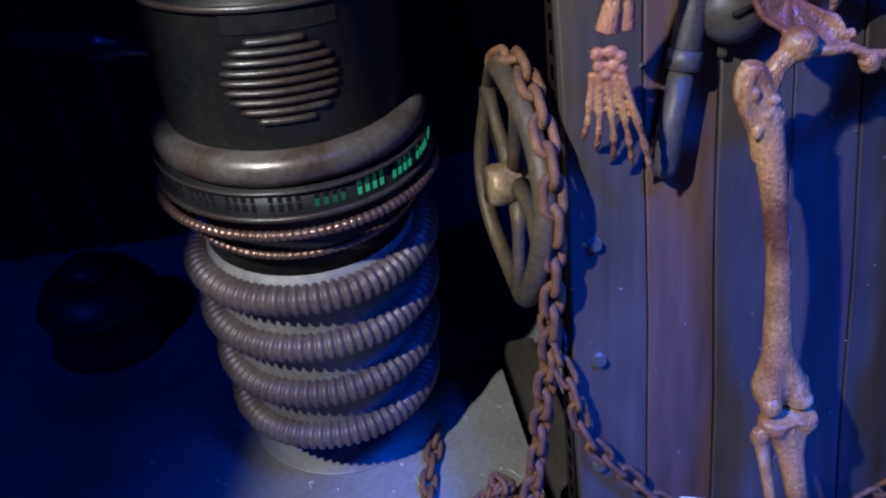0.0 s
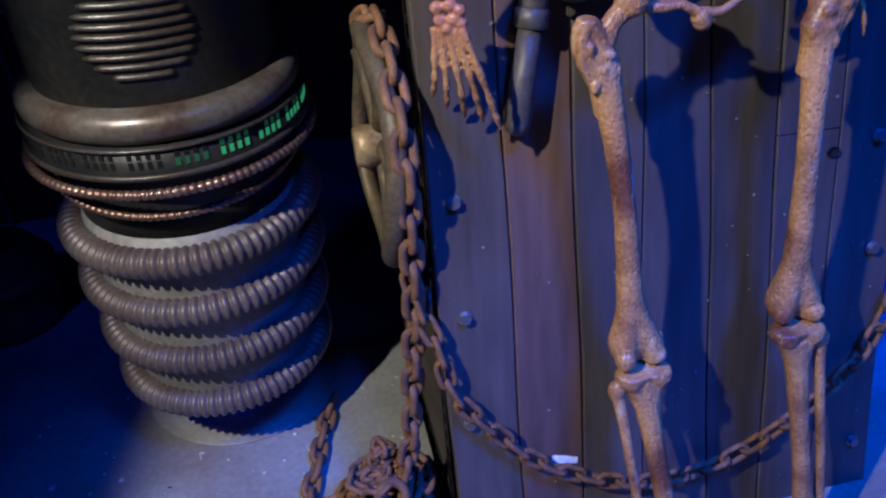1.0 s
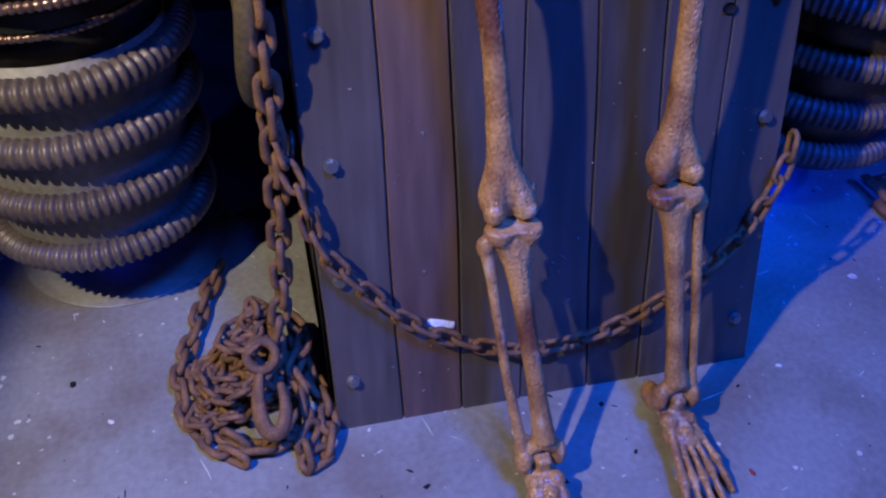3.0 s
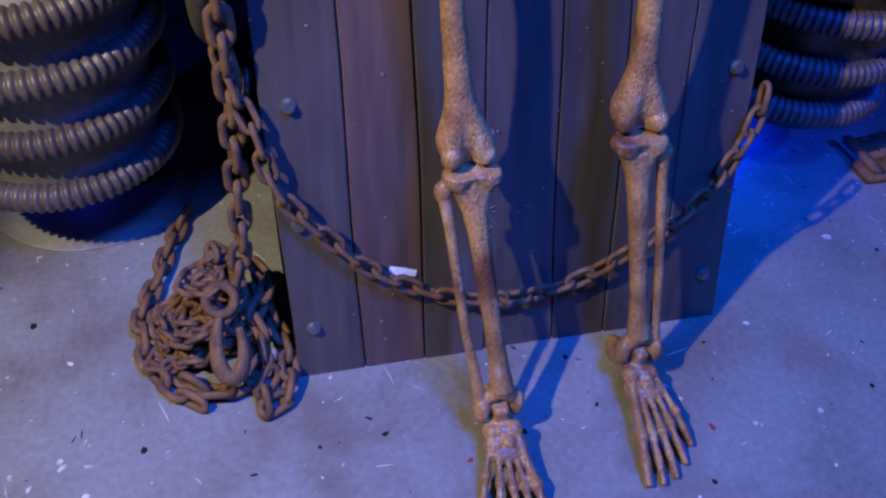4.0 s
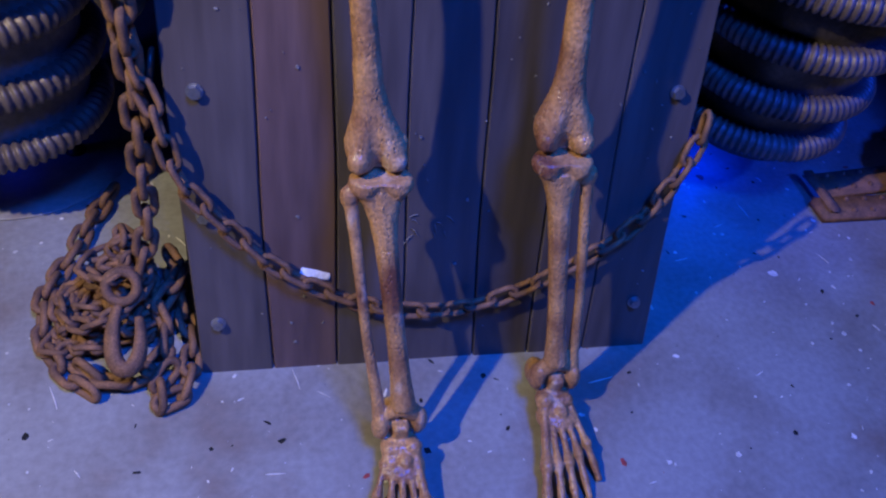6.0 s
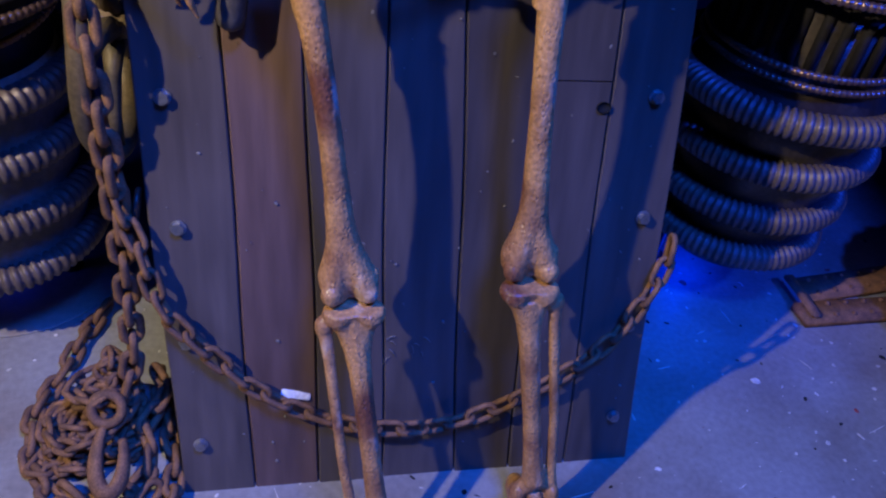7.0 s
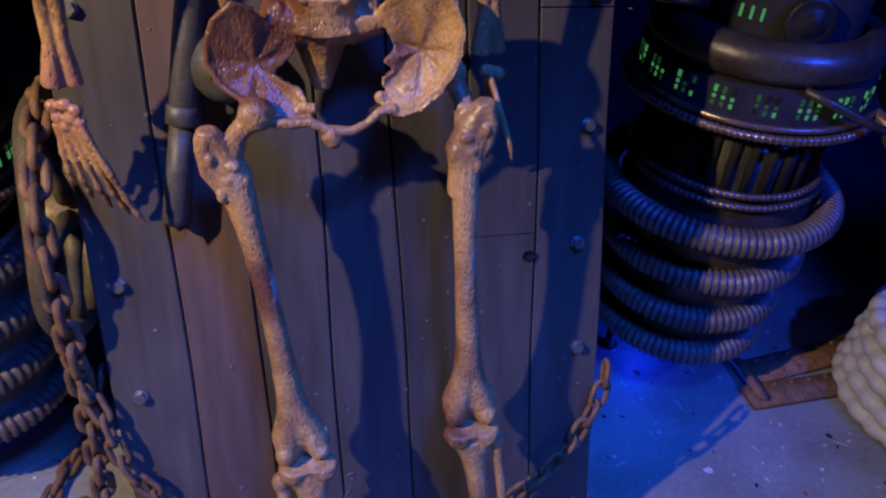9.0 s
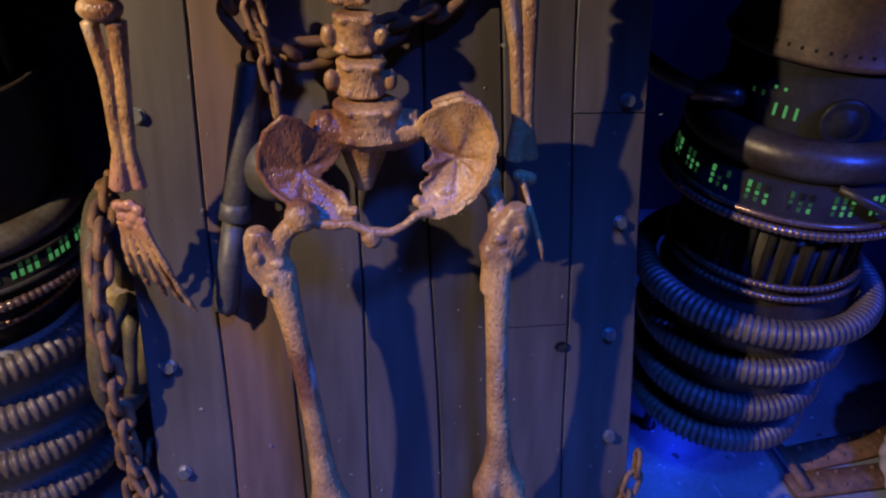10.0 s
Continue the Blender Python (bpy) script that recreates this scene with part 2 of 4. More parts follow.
def spline(points, step):
    """Points at an even step along a smooth line through the given points."""
    p = [Vector(q) for q in points]
    p = [2 * p[0] - p[1]] + p + [2 * p[-1] - p[-2]]
    fine = []
    for i in range(1, len(p) - 2):
        for k in range(24):
            t = k / 24
            fine.append(0.5 * ((2 * p[i]) + (p[i + 1] - p[i - 1]) * t + (2 * p[i - 1] - 5 * p[i] + 4 * p[i + 1] - p[i + 2]) * t * t
                               + (3 * p[i] - p[i - 1] - 3 * p[i + 1] + p[i + 2]) * t ** 3))
    fine.append(p[-2])
    out, left = [fine[0]], step
    for a, b in zip(fine, fine[1:]):
        d = (b - a).length
        while d >= left and d > 0:
            a = a + (b - a) * (left / d)
            out.append(a)
            d, left = (b - a).length, step
        left -= d
    return out


# ---- the room ----
floor_bm = bmesh.new()
box(floor_bm, -4, -4, -0.1, 5, 3.0, 0.0)
tagged(part("floor", floor_bm, FLOOR, None, smooth=False), "grey painted concrete floor with paint flecks and stains", "floor", kind="structure")
for nm, b in (("wall_north", (-4, 1.5, 0, 5, 1.6, 3.2)), ("wall_south", (-4, -4, 0, 5, -3.9, 3.2)),
              ("wall_west", (-4, -3.9, 0, -3.9, 1.5, 3.2)), ("wall_east", (4.9, -3.9, 0, 5, 1.5, 3.2))):
    bm = bmesh.new()
    box(bm, *b)
    tagged(part(nm, bm, WALL, None, smooth=False), "dark painted wall of the dim room", "wall", kind="structure")
bm = bmesh.new()
box(bm, -4, -4, 3.2, 5, 1.6, 3.3)
tagged(part("ceiling", bm, WALL, None, smooth=False), "dark unlit ceiling over the display", "ceiling", kind="structure")

# ---- the leaning plank board ----
TILTED = Matrix.Rotation(-LEAN, 4, "X")  # board space: x across, z up the slope, y behind the face
TOP = 1.9
SEAMS = [(-0.001, -0.0145), (0.104, -0.0165), (0.204, -0.0245), (0.301, -0.0240), (0.418, -0.0520), (0.512, -0.0450), (0.606, -0.0420), (0.718, -0.0540)]
board = thing("plank_board", "tall dark plank board leaning back on the floor", "board")
board.matrix_world = TILTED


def seam(i, v):
    return SEAMS[i][0] + SEAMS[i][1] * v


def plank(i, v0, v1, mat, shift=0.0):
    bm = bmesh.new()
    n, gap = 36, 0.0011
    rows = []
    rnd = random.Random(i * 7 + int(v0 * 10))
    for k in range(n + 1):
        v = v0 + (v1 - v0) * k / n
        wob = 0.0018 * math.sin(v * 11 + i * 2.1) + rnd.uniform(-0.0004, 0.0004)
        xl, xr = seam(i, v) + gap + wob, seam(i + 1, v) - gap + 0.0018 * math.sin(v * 11 + (i + 1) * 2.1)
        bev = 0.002
        rows.append([bm.verts.new(q) for q in ((xl, 0.019, v), (xl, bev + shift, v), (xl + bev, shift, v), (xr - bev, shift, v), (xr, bev + shift, v), (xr, 0.019, v))])
    for a, b in zip(rows, rows[1:]):
        for k in range(6):
            bm.faces.new((a[k], a[(k + 1) % 6], b[(k + 1) % 6], b[k]))
    bm.faces.new(rows[0])
    bm.faces.new(rows[-1])
    ob = part("plank", bm, mat, board, smooth=False)
    return ob


for i in range(7):
    mat = PLANK_RED if i == 1 else PLANK
    cuts = [0.0, TOP]
    if i == 5:
        cuts = [0.0, 0.646, TOP]
    if i == 6:
        cuts = [0.0, 0.951, TOP]
    for a, b in zip(cuts, cuts[1:]):
        plank(i, a + (0.001 if a else 0), b - 0.001, mat, (0.0, 0.0005, -0.0008, 0.0012, 0.0, -0.001, 0.0006)[i])
# backing behind the planks, and the slotted steel uprights
bm = bmesh.new()
box(bm, 0.012, 0.0195, 0.003, 0.60, 0.032, TOP)
part("backing", bm, DARK_STEEL, board, smooth=False)

bolt_bm = bmesh.new()
head = bmesh.ops.create_cone(bolt_bm, cap_ends=True, segments=6, radius1=0.0085, radius2=0.0082, depth=0.007)["verts"]
bmesh.ops.rotate(bolt_bm, verts=head, cent=(0, 0, 0), matrix=Matrix.Rotation(radians(90), 3, "X"))
bmesh.ops.translate(bolt_bm, verts=head, vec=(0, -0.0045, 0))
wash = bmesh.ops.create_cone(bolt_bm, cap_ends=True, segments=20, radius1=0.0105, radius2=0.0105, depth=0.0016)["verts"]
bmesh.ops.rotate(bolt_bm, verts=wash, cent=(0, 0, 0), matrix=Matrix.Rotation(radians(90), 3, "X"))
bolt_me = finish(bolt_bm, "bolt", STEEL, False)
for k, (u, v) in enumerate(((0.030, 0.094), (0.024, 0.274), (0.027, 0.448), (0.023, 0.617), (0.020, 0.955), (0.678, 0.094), (0.671, 0.27), (0.659, 0.452),
                            (0.643, 0.627), (0.643, 0.799), (0.637, 0.968))):
    piece("bolt", bolt_me, board, Matrix.Translation((u, -0.0016, v)) @ Matrix.Rotation(k * 0.7, 4, "Y"))

# slotted steel angle up the left edge and one on the floor behind it
def slotted(length, parent, name, m):
    bm = bmesh.new()
    w, th, pitch = 0.04, 0.003, 0.03
    levels = sorted([k * pitch for k in range(int(length / pitch) + 1)] + [k * pitch + 0.012 for k in range(int(length / pitch))])
    grid = [[bm.verts.new(p) for p in ((0, 0, z), (0, 0.013, z), (0, 0.027, z), (0, w, z), (0.03, w, z))] for z in levels]
    for i, (lo, hi) in enumerate(zip(grid, grid[1:])):
        for j in range(4):
            if j != 1 or i % 2 == 0:
                bm.faces.new((lo[j], lo[j + 1], hi[j + 1], hi[j]))
    bmesh.ops.solidify(bm, geom=bm.faces[:], thickness=th)
    ob = part(name, bm, DARK_STEEL, parent, smooth=False)
    ob.matrix_local = m
    return ob


slotted(TOP, board, "slotted_upright", Matrix.Translation((-0.004, 0.021, 0)) @ Matrix.Rotation(radians(-0.45), 4, "Y"))
bm = bmesh.new()
box(bm, 0.0035, 0.062, 0.0065, 0.072, 0.575, 0.052, bevel=0.004)
tagged(part("timber_beam", bm, TIMBER, None, smooth=False), "dark worn timber beam lying behind the board on a steel angle", "beam")
rail = thing("floor_rail", "dark slotted steel angle lying on the floor behind the board", "steel rail")
slotted(0.52, rail, "slotted_angle", Matrix.Translation((-0.005, 0.06, 0.043)) @ Matrix.Rotation(radians(-90), 4, "X"))


# ---- chains ----
def link_mesh(pitch, width, wire, mat, name="link"):
    bm = bmesh.new()
    r, half = width / 2 - wire, pitch / 2 + wire - (width / 2 - wire)
    half = max(half, 0.004)
    line = []
    for s, base in ((1, 0), (-1, math.pi)):
        for k in range(7):
            q = base + math.pi * k / 6
            line.append((r * math.cos(q), 0, s * half + r * math.sin(q)))
    sweep(bm, line, wire, 8, closed=True)
    return finish(bm, name, mat)


def chain(parent, points, pitch, me, start_roll=45.0, jitter=0.15, seed=1):
    rnd = random.Random(seed)
    line = spline(points, pitch)
    up = None
    for i in range(len(line) - 1):
        a, b = line[i], line[i + 1]
        t = (b - a).normalized()
        if up is None:
            up = t.orthogonal().normalized()
        up = (up - t * up.dot(t)).normalized()
        q = radians(start_roll + 90 * (i % 2)) + rnd.uniform(-jitter, jitter)
        x = (math.cos(q) * up + math.sin(q) * t.cross(up)).normalized()
        y = t.cross(x)
        piece("link", me, parent, Matrix((( x.x, y.x, t.x, (a.x + b.x) / 2), (x.y, y.y, t.y, (a.y + b.y) / 2), (x.z, y.z, t.z, (a.z + b.z) / 2), (0, 0, 0, 1))))


LINK = link_mesh(0.037, 0.036, 0.0062, RUST)
LINK_THIN = link_mesh(0.036, 0.030, 0.0045, RUST)
hanging = thing("hanging_chain", "heavy rusty iron chain hanging from the valve wheel into a heap", "chain")
chain(hanging, [(-0.062, 0.34, 0.775), (-0.045, 0.28, 0.805), (-0.042, 0.20, 0.785), (-0.041, 0.135, 0.73), (-0.041, 0.112, 0.671), (-0.041, 0.108, 0.50), (-0.05, 0.108, 0.331), (-0.06, 0.105, 0.2), (-0.085, 0.09, 0.11)], 0.037, LINK)
swag = thing("swag_chain", "thinner rusty chain slung across the plank board", "chain")
chain(swag, [(-0.045, 0.115, 0.52), (-0.034, 0.10, 0.46), (-0.016, 0.079, 0.411), (0.001, 0.06, 0.334), (0.06, 0.042, 0.258), (0.125, 0.026, 0.192), (0.241, 0.012, 0.129), (0.365, 0.008, 0.113),
             (0.481, 0.015, 0.147), (0.625, 0.037, 0.238), (0.694, 0.066, 0.350), (0.704, 0.078, 0.39), (0.706, 0.092, 0.44)], 0.036, LINK_THIN)
heap = thing("chain_heap", "tangled heap of rusty iron chain on the floor", "chain heap")
LINK_SMALL = link_mesh(0.029, 0.028, 0.0048, RUST)
for seed, turns, height in ((5, 44, 0.07), (8, 42, 0.12), (19, 40, 0.15)):
    rnd = random.Random(seed)
    line = []
    for k in range(turns):
        f = k / (turns - 1)
        r = (0.100 * (1 - f) + 0.02) * rnd.uniform(0.35, 1.0)
        q = k * 2.1 + rnd.uniform(-0.9, 0.9)
        line.append((-0.138 + r * math.cos(q) * 0.85 + 0.045 * f, 0.092 + r * math.sin(q) * 0.95 + 0.05 * f, 0.011 + height * f * (1 - 0.35 * r / 0.12) + rnd.uniform(0, 0.012)))
    chain(heap, line, 0.029, LINK_SMALL, 40, 0.9, seed)
chain(heap, [(-0.17, 0.15, 0.05), (-0.20, 0.10, 0.06), (-0.16, 0.04, 0.075), (-0.10, 0.05, 0.10), (-0.07, 0.11, 0.11), (-0.12, 0.15, 0.12), (-0.16, 0.11, 0.125), (-0.11, 0.07, 0.135), (-0.08, 0.10, 0.15)], 0.029, LINK_SMALL, 25, 0.7, 12)
chain(heap, [(-0.05, 0.17, 0.09), (-0.03, 0.13, 0.08), (-0.06, 0.07, 0.07), (-0.04, 0.03, 0.05), (-0.07, -0.01, 0.03), (-0.13, -0.02, 0.02), (-0.18, 0.02, 0.03)], 0.037, LINK, 60, 0.7, 14)
chain(heap, [(-0.165, 0.40, 0.016), (-0.185, 0.35, 0.013), (-0.20, 0.30, 0.016), (-0.212, 0.25, 0.014), (-0.230, 0.19, 0.014), (-0.235, 0.13, 0.03), (-0.225, 0.06, 0.015), (-0.185, 0.0, 0.014), (-0.15, -0.03, 0.014), (-0.13, -0.05, 0.014)], 0.037, LINK, 30, 0.3, 6)
chain(heap, [(-0.05, 0.20, 0.05), (-0.045, 0.16, 0.05), (-0.03, 0.1, 0.03), (-0.014, 0.045, 0.022), (-0.014, 0.005, 0.03), (-0.018, -0.035, 0.014), (-0.045, -0.06, 0.014), (-0.068, -0.045, 0.014), (-0.045, -0.022, 0.03), (-0.03, 0.01, 0.04)], 0.037, LINK, 30, 0.3, 7)

# ---- machines with hose coils ----
def hose_ring(R, r, z, pitch=0.0128, sag=0.0, tilt=0.0):
    bm = bmesh.new()
    n = int(2 * math.pi * R / pitch)
    pts, rad = [], []
    for k in range(n * 6):
        q = 2 * math.pi * k / (n * 6)
        pts.append((R * math.cos(q), R * math.sin(q), z + sag * math.sin(q) + tilt * math.cos(q)))
        rad.append(r * (0.79, 0.95, 1.0, 1.0, 0.95, 0.79)[k % 6])
    sweep(bm, pts, rad, 12, closed=True)
    return bm


def arc_box(R, a0, a1, z0, z1, out, steps=2):
    """A small curved block on a drum of radius R, from angle a0 to a1 (degrees), standing out by out."""
    bm = bmesh.new()
    rows = []
    for k in range(steps + 1):
        q = radians(a0 + (a1 - a0) * k / steps)
        c, d = math.cos(q), math.sin(q)
        rows.append([bm.verts.new((r * c, r * d, z)) for r, z in ((R - 0.004, z0), (R + out, z0), (R + out, z1), (R - 0.004, z1))])
    for p, q in zip(rows, rows[1:]):
        for k in range(4):
            bm.faces.new((p[k], p[(k + 1) % 4], q[(k + 1) % 4], q[k]))
    bm.faces.new(rows[0][::-1])
    bm.faces.new(rows[-1])
    return bm


def ring_part(name, m, R, r, z, mat, label=""):
    bm = bmesh.new()
    lathe(bm, [(R + r * math.cos(2 * math.pi * k / 10), z + r * math.sin(2 * math.pi * k / 10)) for k in range(10)], 96, True)
    return part(name, bm, mat, m, label)


def slots(m, R, z0, z1, first, groups, per, step, gap, lit):
    """Lamp slots in groups round a band; lit(angle) picks the material."""
    q = first
    meshes = {}
    for g in range(groups):
        for k in range(per):
            mat = lit(q)
            if mat.name not in meshes:
                meshes[mat.name] = finish(arc_box(R, -0.85, 0.85, z0, z1, 0.0012), "slot", mat, False)
            piece("slot", meshes[mat.name], m, Matrix.Rotation(radians(q), 4, "Z"))
            q += step
        q += gap


def coils(m, rings, drum, mat, tilt=0.0, r=0.0265, pitch=0.0128):
    bm = bmesh.new()
    lathe(bm, drum)
    part("drum", bm, mat, m)
    for R, z in rings:
        part("hose", hose_ring(R, r, z, pitch, tilt=tilt), HOSE, m)


def add_legs(m):
    for q in (35, 90, 145):
        bm = bmesh.new()
        c, d = 0.11 * math.cos(radians(q)), 0.11 * math.sin(radians(q))
        sweep(bm, [(c, d, 0.0), (c, d, 0.006), (c, d, 0.007), (c, d, 0.13)], [0.02, 0.02, 0.012, 0.012], 10)
        part("leg", bm, BLACK_METAL, m)


# the column beside the wheel
left_machine = thing("machine_column", "dark machine column wrapped in ribbed hoses, with a louvred grille", "machine", group="machine columns", at=(-0.34, 0.46, 0))
coils(left_machine, ((0.170, 0.171), (0.175, 0.276), (0.180, 0.380), (0.184, 0.476)),
      [(0.0, 0.125), (0.140, 0.125), (0.158, 0.176), (0.163, 0.277), (0.168, 0.375), (0.172, 0.468), (0.165, 0.505), (0.0, 0.505)], GREY_METAL, 0.004, 0.0242, 0.0140)
# top of the drum, coloured black for the shade under the slotted band
bm = bmesh.new()
lathe(bm, [(0.0, 0.5055), (0.163, 0.5055), (0.156, 0.53), (0.156, 0.60), (0.17, 0.619), (0.0, 0.619)])
part("neck", bm, BLACK_METAL, left_machine)
add_legs(left_machine)
plate_bm = bmesh.new()
lathe(plate_bm, [(0.0, 0.0), (0.192, 0.0), (0.192, 0.002), (0.189, 0.0035), (0.0, 0.0036)])
plate = tagged(part("floor_plate", plate_bm, FLOOR, None), "round painted plate set flush on the concrete floor", "floor plate")
plate.location = (-0.34, 0.532, 0)
part("conduit", hose_ring(0.2085, 0.0075, 0.607, 0.0105), COPPER, left_machine, "thin copper spiral conduit")
part("conduit", hose_ring(0.183, 0.006, 0.580, 0.0105, 0.024), COPPER, left_machine, "thin copper spiral conduit")
bm = bmesh.new()
lathe(bm, [(0.16, 0.620), (0.202, 0.621), (0.204, 0.634), (0.201, 0.637), (0.201, 0.667), (0.16, 0.668)])
left_band = part("slotted_band", bm, BLACK_METAL, left_machine)
ring_part("band_rim", left_band, 0.204, 0.0045, 0.629, WORN_METAL)
ring_part("band_rim", left_band, 0.203, 0.0028, 0.668, WORN_METAL)
slots(left_band, 0.201, 0.641, 0.652, -168, 10, 4, 3.4, 3.4, lambda q: GREEN if q > -72 and random.random() > 0.15 else (GREEN_DIM if q > -84 else LINER))
slots(left_band, 0.201, 0.655, 0.663, -168, 10, 4, 3.4, 3.4, lambda q: GREEN_DIM if q > -70 and random.random() > 0.4 else LINER)
bm = bmesh.new()
lathe(bm, [(0.17, 0.668)] + [(0.172 + 0.028 * math.sin(math.pi * (k + 0.6) / 13) ** 0.8, 0.6905 - 0.0235 * math.cos(math.pi * (k + 0.6) / 13)) for k in range(13)] + [(0.168, 0.715)])
part("torus_collar", bm, COLLAR, left_machine, "dented worn steel collar")
bm = bmesh.new()
lathe(bm, [(0.170, 0.708), (0.172, 0.72), (0.172, 0.892), (0.174, 0.895), (0.15, 0.90), (0.148, 1.4), (0.0, 1.4)])
left_barrel = part("barrel", bm, BLACK_METAL, left_machine)
ring_part("barrel_rim", left_barrel, 0.175, 0.0045, 0.898, WORN_METAL)
for k in range(9):
    f = (k - 4) / 4.6
    half = 25 * math.sqrt(1 - f * f)
    bm = bmesh.new()
    arcs = [radians(-88 - half + 2 * half * j / 14) for j in range(15)]
    sweep(bm, [(0.1735 * math.cos(q), 0.1735 * math.sin(q), 0.807 + 0.0128 * (k - 4)) for q in arcs], [0.002] + [0.0046] * 13 + [0.002], 8, squash=0.7)
    part("louvre", bm, WORN_METAL, left_barrel, "thin raised steel louvre")
part("access_plate", arc_box(0.172, -108, -62, 0.868, 0.892, 0.002, 10), BLACK_METAL, left_barrel, smooth=False)

# the column on the far side of the board
right_machine = thing("machine_column", "dark machine column wrapped in ribbed hoses, lit green inside", "machine", group="machine columns", at=(1.065, 0.455, 0))
coils(right_machine, ((0.158, 0.180), (0.166, 0.275), (0.180, 0.382), (0.212, 0.496)),
      [(0.0, 0.125), (0.130, 0.125), (0.147, 0.18), (0.155, 0.278), (0.167, 0.385), (0.180, 0.49), (0.150, 0.54), (0.155, 0.70), (0.0, 0.70)], WORN_METAL)
add_legs(right_machine)
for k in range(30):
    q = 2 * math.pi * k / 30
    bm = bmesh.new()
    sweep(bm, [(0.156 * math.cos(q), 0.156 * math.sin(q), z) for z in (0.56, 0.62, 0.69)], 0.0085, 8)
    part("flute", bm, MATTE, right_machine)
for R, z in ((0.172, 0.565), (0.176, 0.545)):
    part("conduit", hose_ring(R, 0.0065, z, 0.0105), COPPER, right_machine, "thin spiral conduit")
part("conduit", hose_ring(0.216, 0.008, 0.700, 0.0105), COPPER, right_machine, "thin copper spiral conduit")
bm = bmesh.new()
lathe(bm, [(0.15, 0.704), (0.208, 0.705), (0.208, 0.716), (0.201, 0.720), (0.197, 0.768), (0.15, 0.770)])
right_band = part("slotted_band", bm, MATTE, right_machine)
ring_part("band_rim", right_band, 0.209, 0.0055, 0.714, COPPER)
for z0, z1, cut in ((0.724, 0.737, 0.2), (0.741, 0.747, 0.5), (0.751, 0.762, 0.35)):
    slots(right_band, 0.199, z0, z1, -196, 9, 3, 4.2, 6.5, lambda q: GREEN if random.random() > cut + 0.25 else (GREEN_DIM if random.random() > 0.3 else LINER))
bm = bmesh.new()
lathe(bm, [(0.165 + 0.034 * math.cos(radians(-90 + 200 * k / 14)), 0.803 + 0.034 * math.sin(radians(-90 + 200 * k / 14))) for k in range(15)])
part("torus_collar", bm, WORN_METAL, right_machine, "shiny worn steel collar")
bm = bmesh.new()
lathe(bm, [(0.150, 0.79), (0.146, 0.82), (0.146, 0.95), (0.0, 0.95)])
right_barrel = part("barrel", bm, MATTE, right_machine)
slots(right_barrel, 0.146, 0.855, 0.875, -143, 1, 3, 6.5, 0, lambda q: GREEN)
slots(right_barrel, 0.146, 0.897, 0.902, -146, 1, 2, 6.0, 0, lambda q: GREEN)
slots(right_barrel, 0.146, 0.88, 0.888, -160, 1, 2, 7.0, 0, lambda q: GREEN_DIM)
bm = bmesh.new()
lathe(bm, [(0.0, 0.0), (0.034, 0.0), (0.040, 0.006), (0.038, 0.012), (0.030, 0.010), (0.022, 0.012), (0.012, 0.02), (0.0, 0.021)], 24)
disc = part("round_cap", bm, BLACK_METAL, right_barrel, "dull round metal cap")
disc.matrix_local = Matrix.Rotation(radians(-103), 4, "Z") @ Matrix.Translation((0.144, 0, 0.865)) @ Matrix.Rotation(radians(90), 4, "Y")
bm = bmesh.new()
lathe(bm, [(0.12, 0.945), (0.158, 0.946), (0.163, 0.952), (0.160, 0.958), (0.146, 0.985), (0.146, 1.4), (0.0, 1.4)])
flange = part("flange", bm, DARK_RUST, right_machine, "rusty brown flange and upper drum")
slots(flange, 0.1545, 0.962, 0.972, -190, 1, 24, 7.5, 0, lambda q: LINER)
tube_thing = thing("blue_pipe", "copper-ended pipe reaching from the machine to the wall", "pipe")
bm = bmesh.new()
sweep(bm, spline([(0.935, 0.43, 0.862), (0.86, 0.434, 0.868), (0.78, 0.47, 0.90), (0.70, 0.58, 0.96), (0.62, 0.8, 1.04), (0.55, 1.5, 1.1)], 0.02), 0.0135, 12)
part("tube", bm, DARK_STEEL, tube_thing)
bm = bmesh.new()
sweep(bm, [(0.925, 0.431, 0.862), (0.90, 0.432, 0.863), (0.89, 0.433, 0.864), (0.84, 0.436, 0.871)], [0.021, 0.021, 0.0165, 0.0165], 16)
part("collar", bm, COPPER, tube_thing, "copper collar")
probe = thing("valve_rod", "thin dark rod with a brass ball end on the machine", "rod")
bm = bmesh.new()
sweep(bm, [(1.03, 0.265, 0.775), (1.075, 0.242, 0.758), (1.13, 0.232, 0.735), (1.19, 0.225, 0.712)], [0.007, 0.0085, 0.006, 0.006], 10)
part("rod", bm, DARK_STEEL, probe)
bm = bmesh.new()
bmesh.ops.create_uvsphere(bm, u_segments=20, v_segments=12, radius=0.027, matrix=Matrix.Translation((1.205, 0.226, 0.708)))
sweep(bm, [(1.205, 0.226, 0.708), (1.22, 0.32, 0.708), (1.19, 0.40, 0.71)], 0.012, 12)
part("ball", bm, COPPER, probe, "brass ball joint")

# ---- the skeleton prop: one mesh ----
sk = bmesh.new()


def bone(points, radii, segs=10, squash=1.0):
    sweep(sk, points, radii, segs, squash=squash)


def lump(p, r, s=(1, 1, 1)):
    made = bmesh.ops.create_icosphere(sk, subdivisions=2, radius=r)["verts"]
    bmesh.ops.transform(sk, matrix=Matrix.Translation(p) @ Matrix.Diagonal((*s, 1)), verts=made)


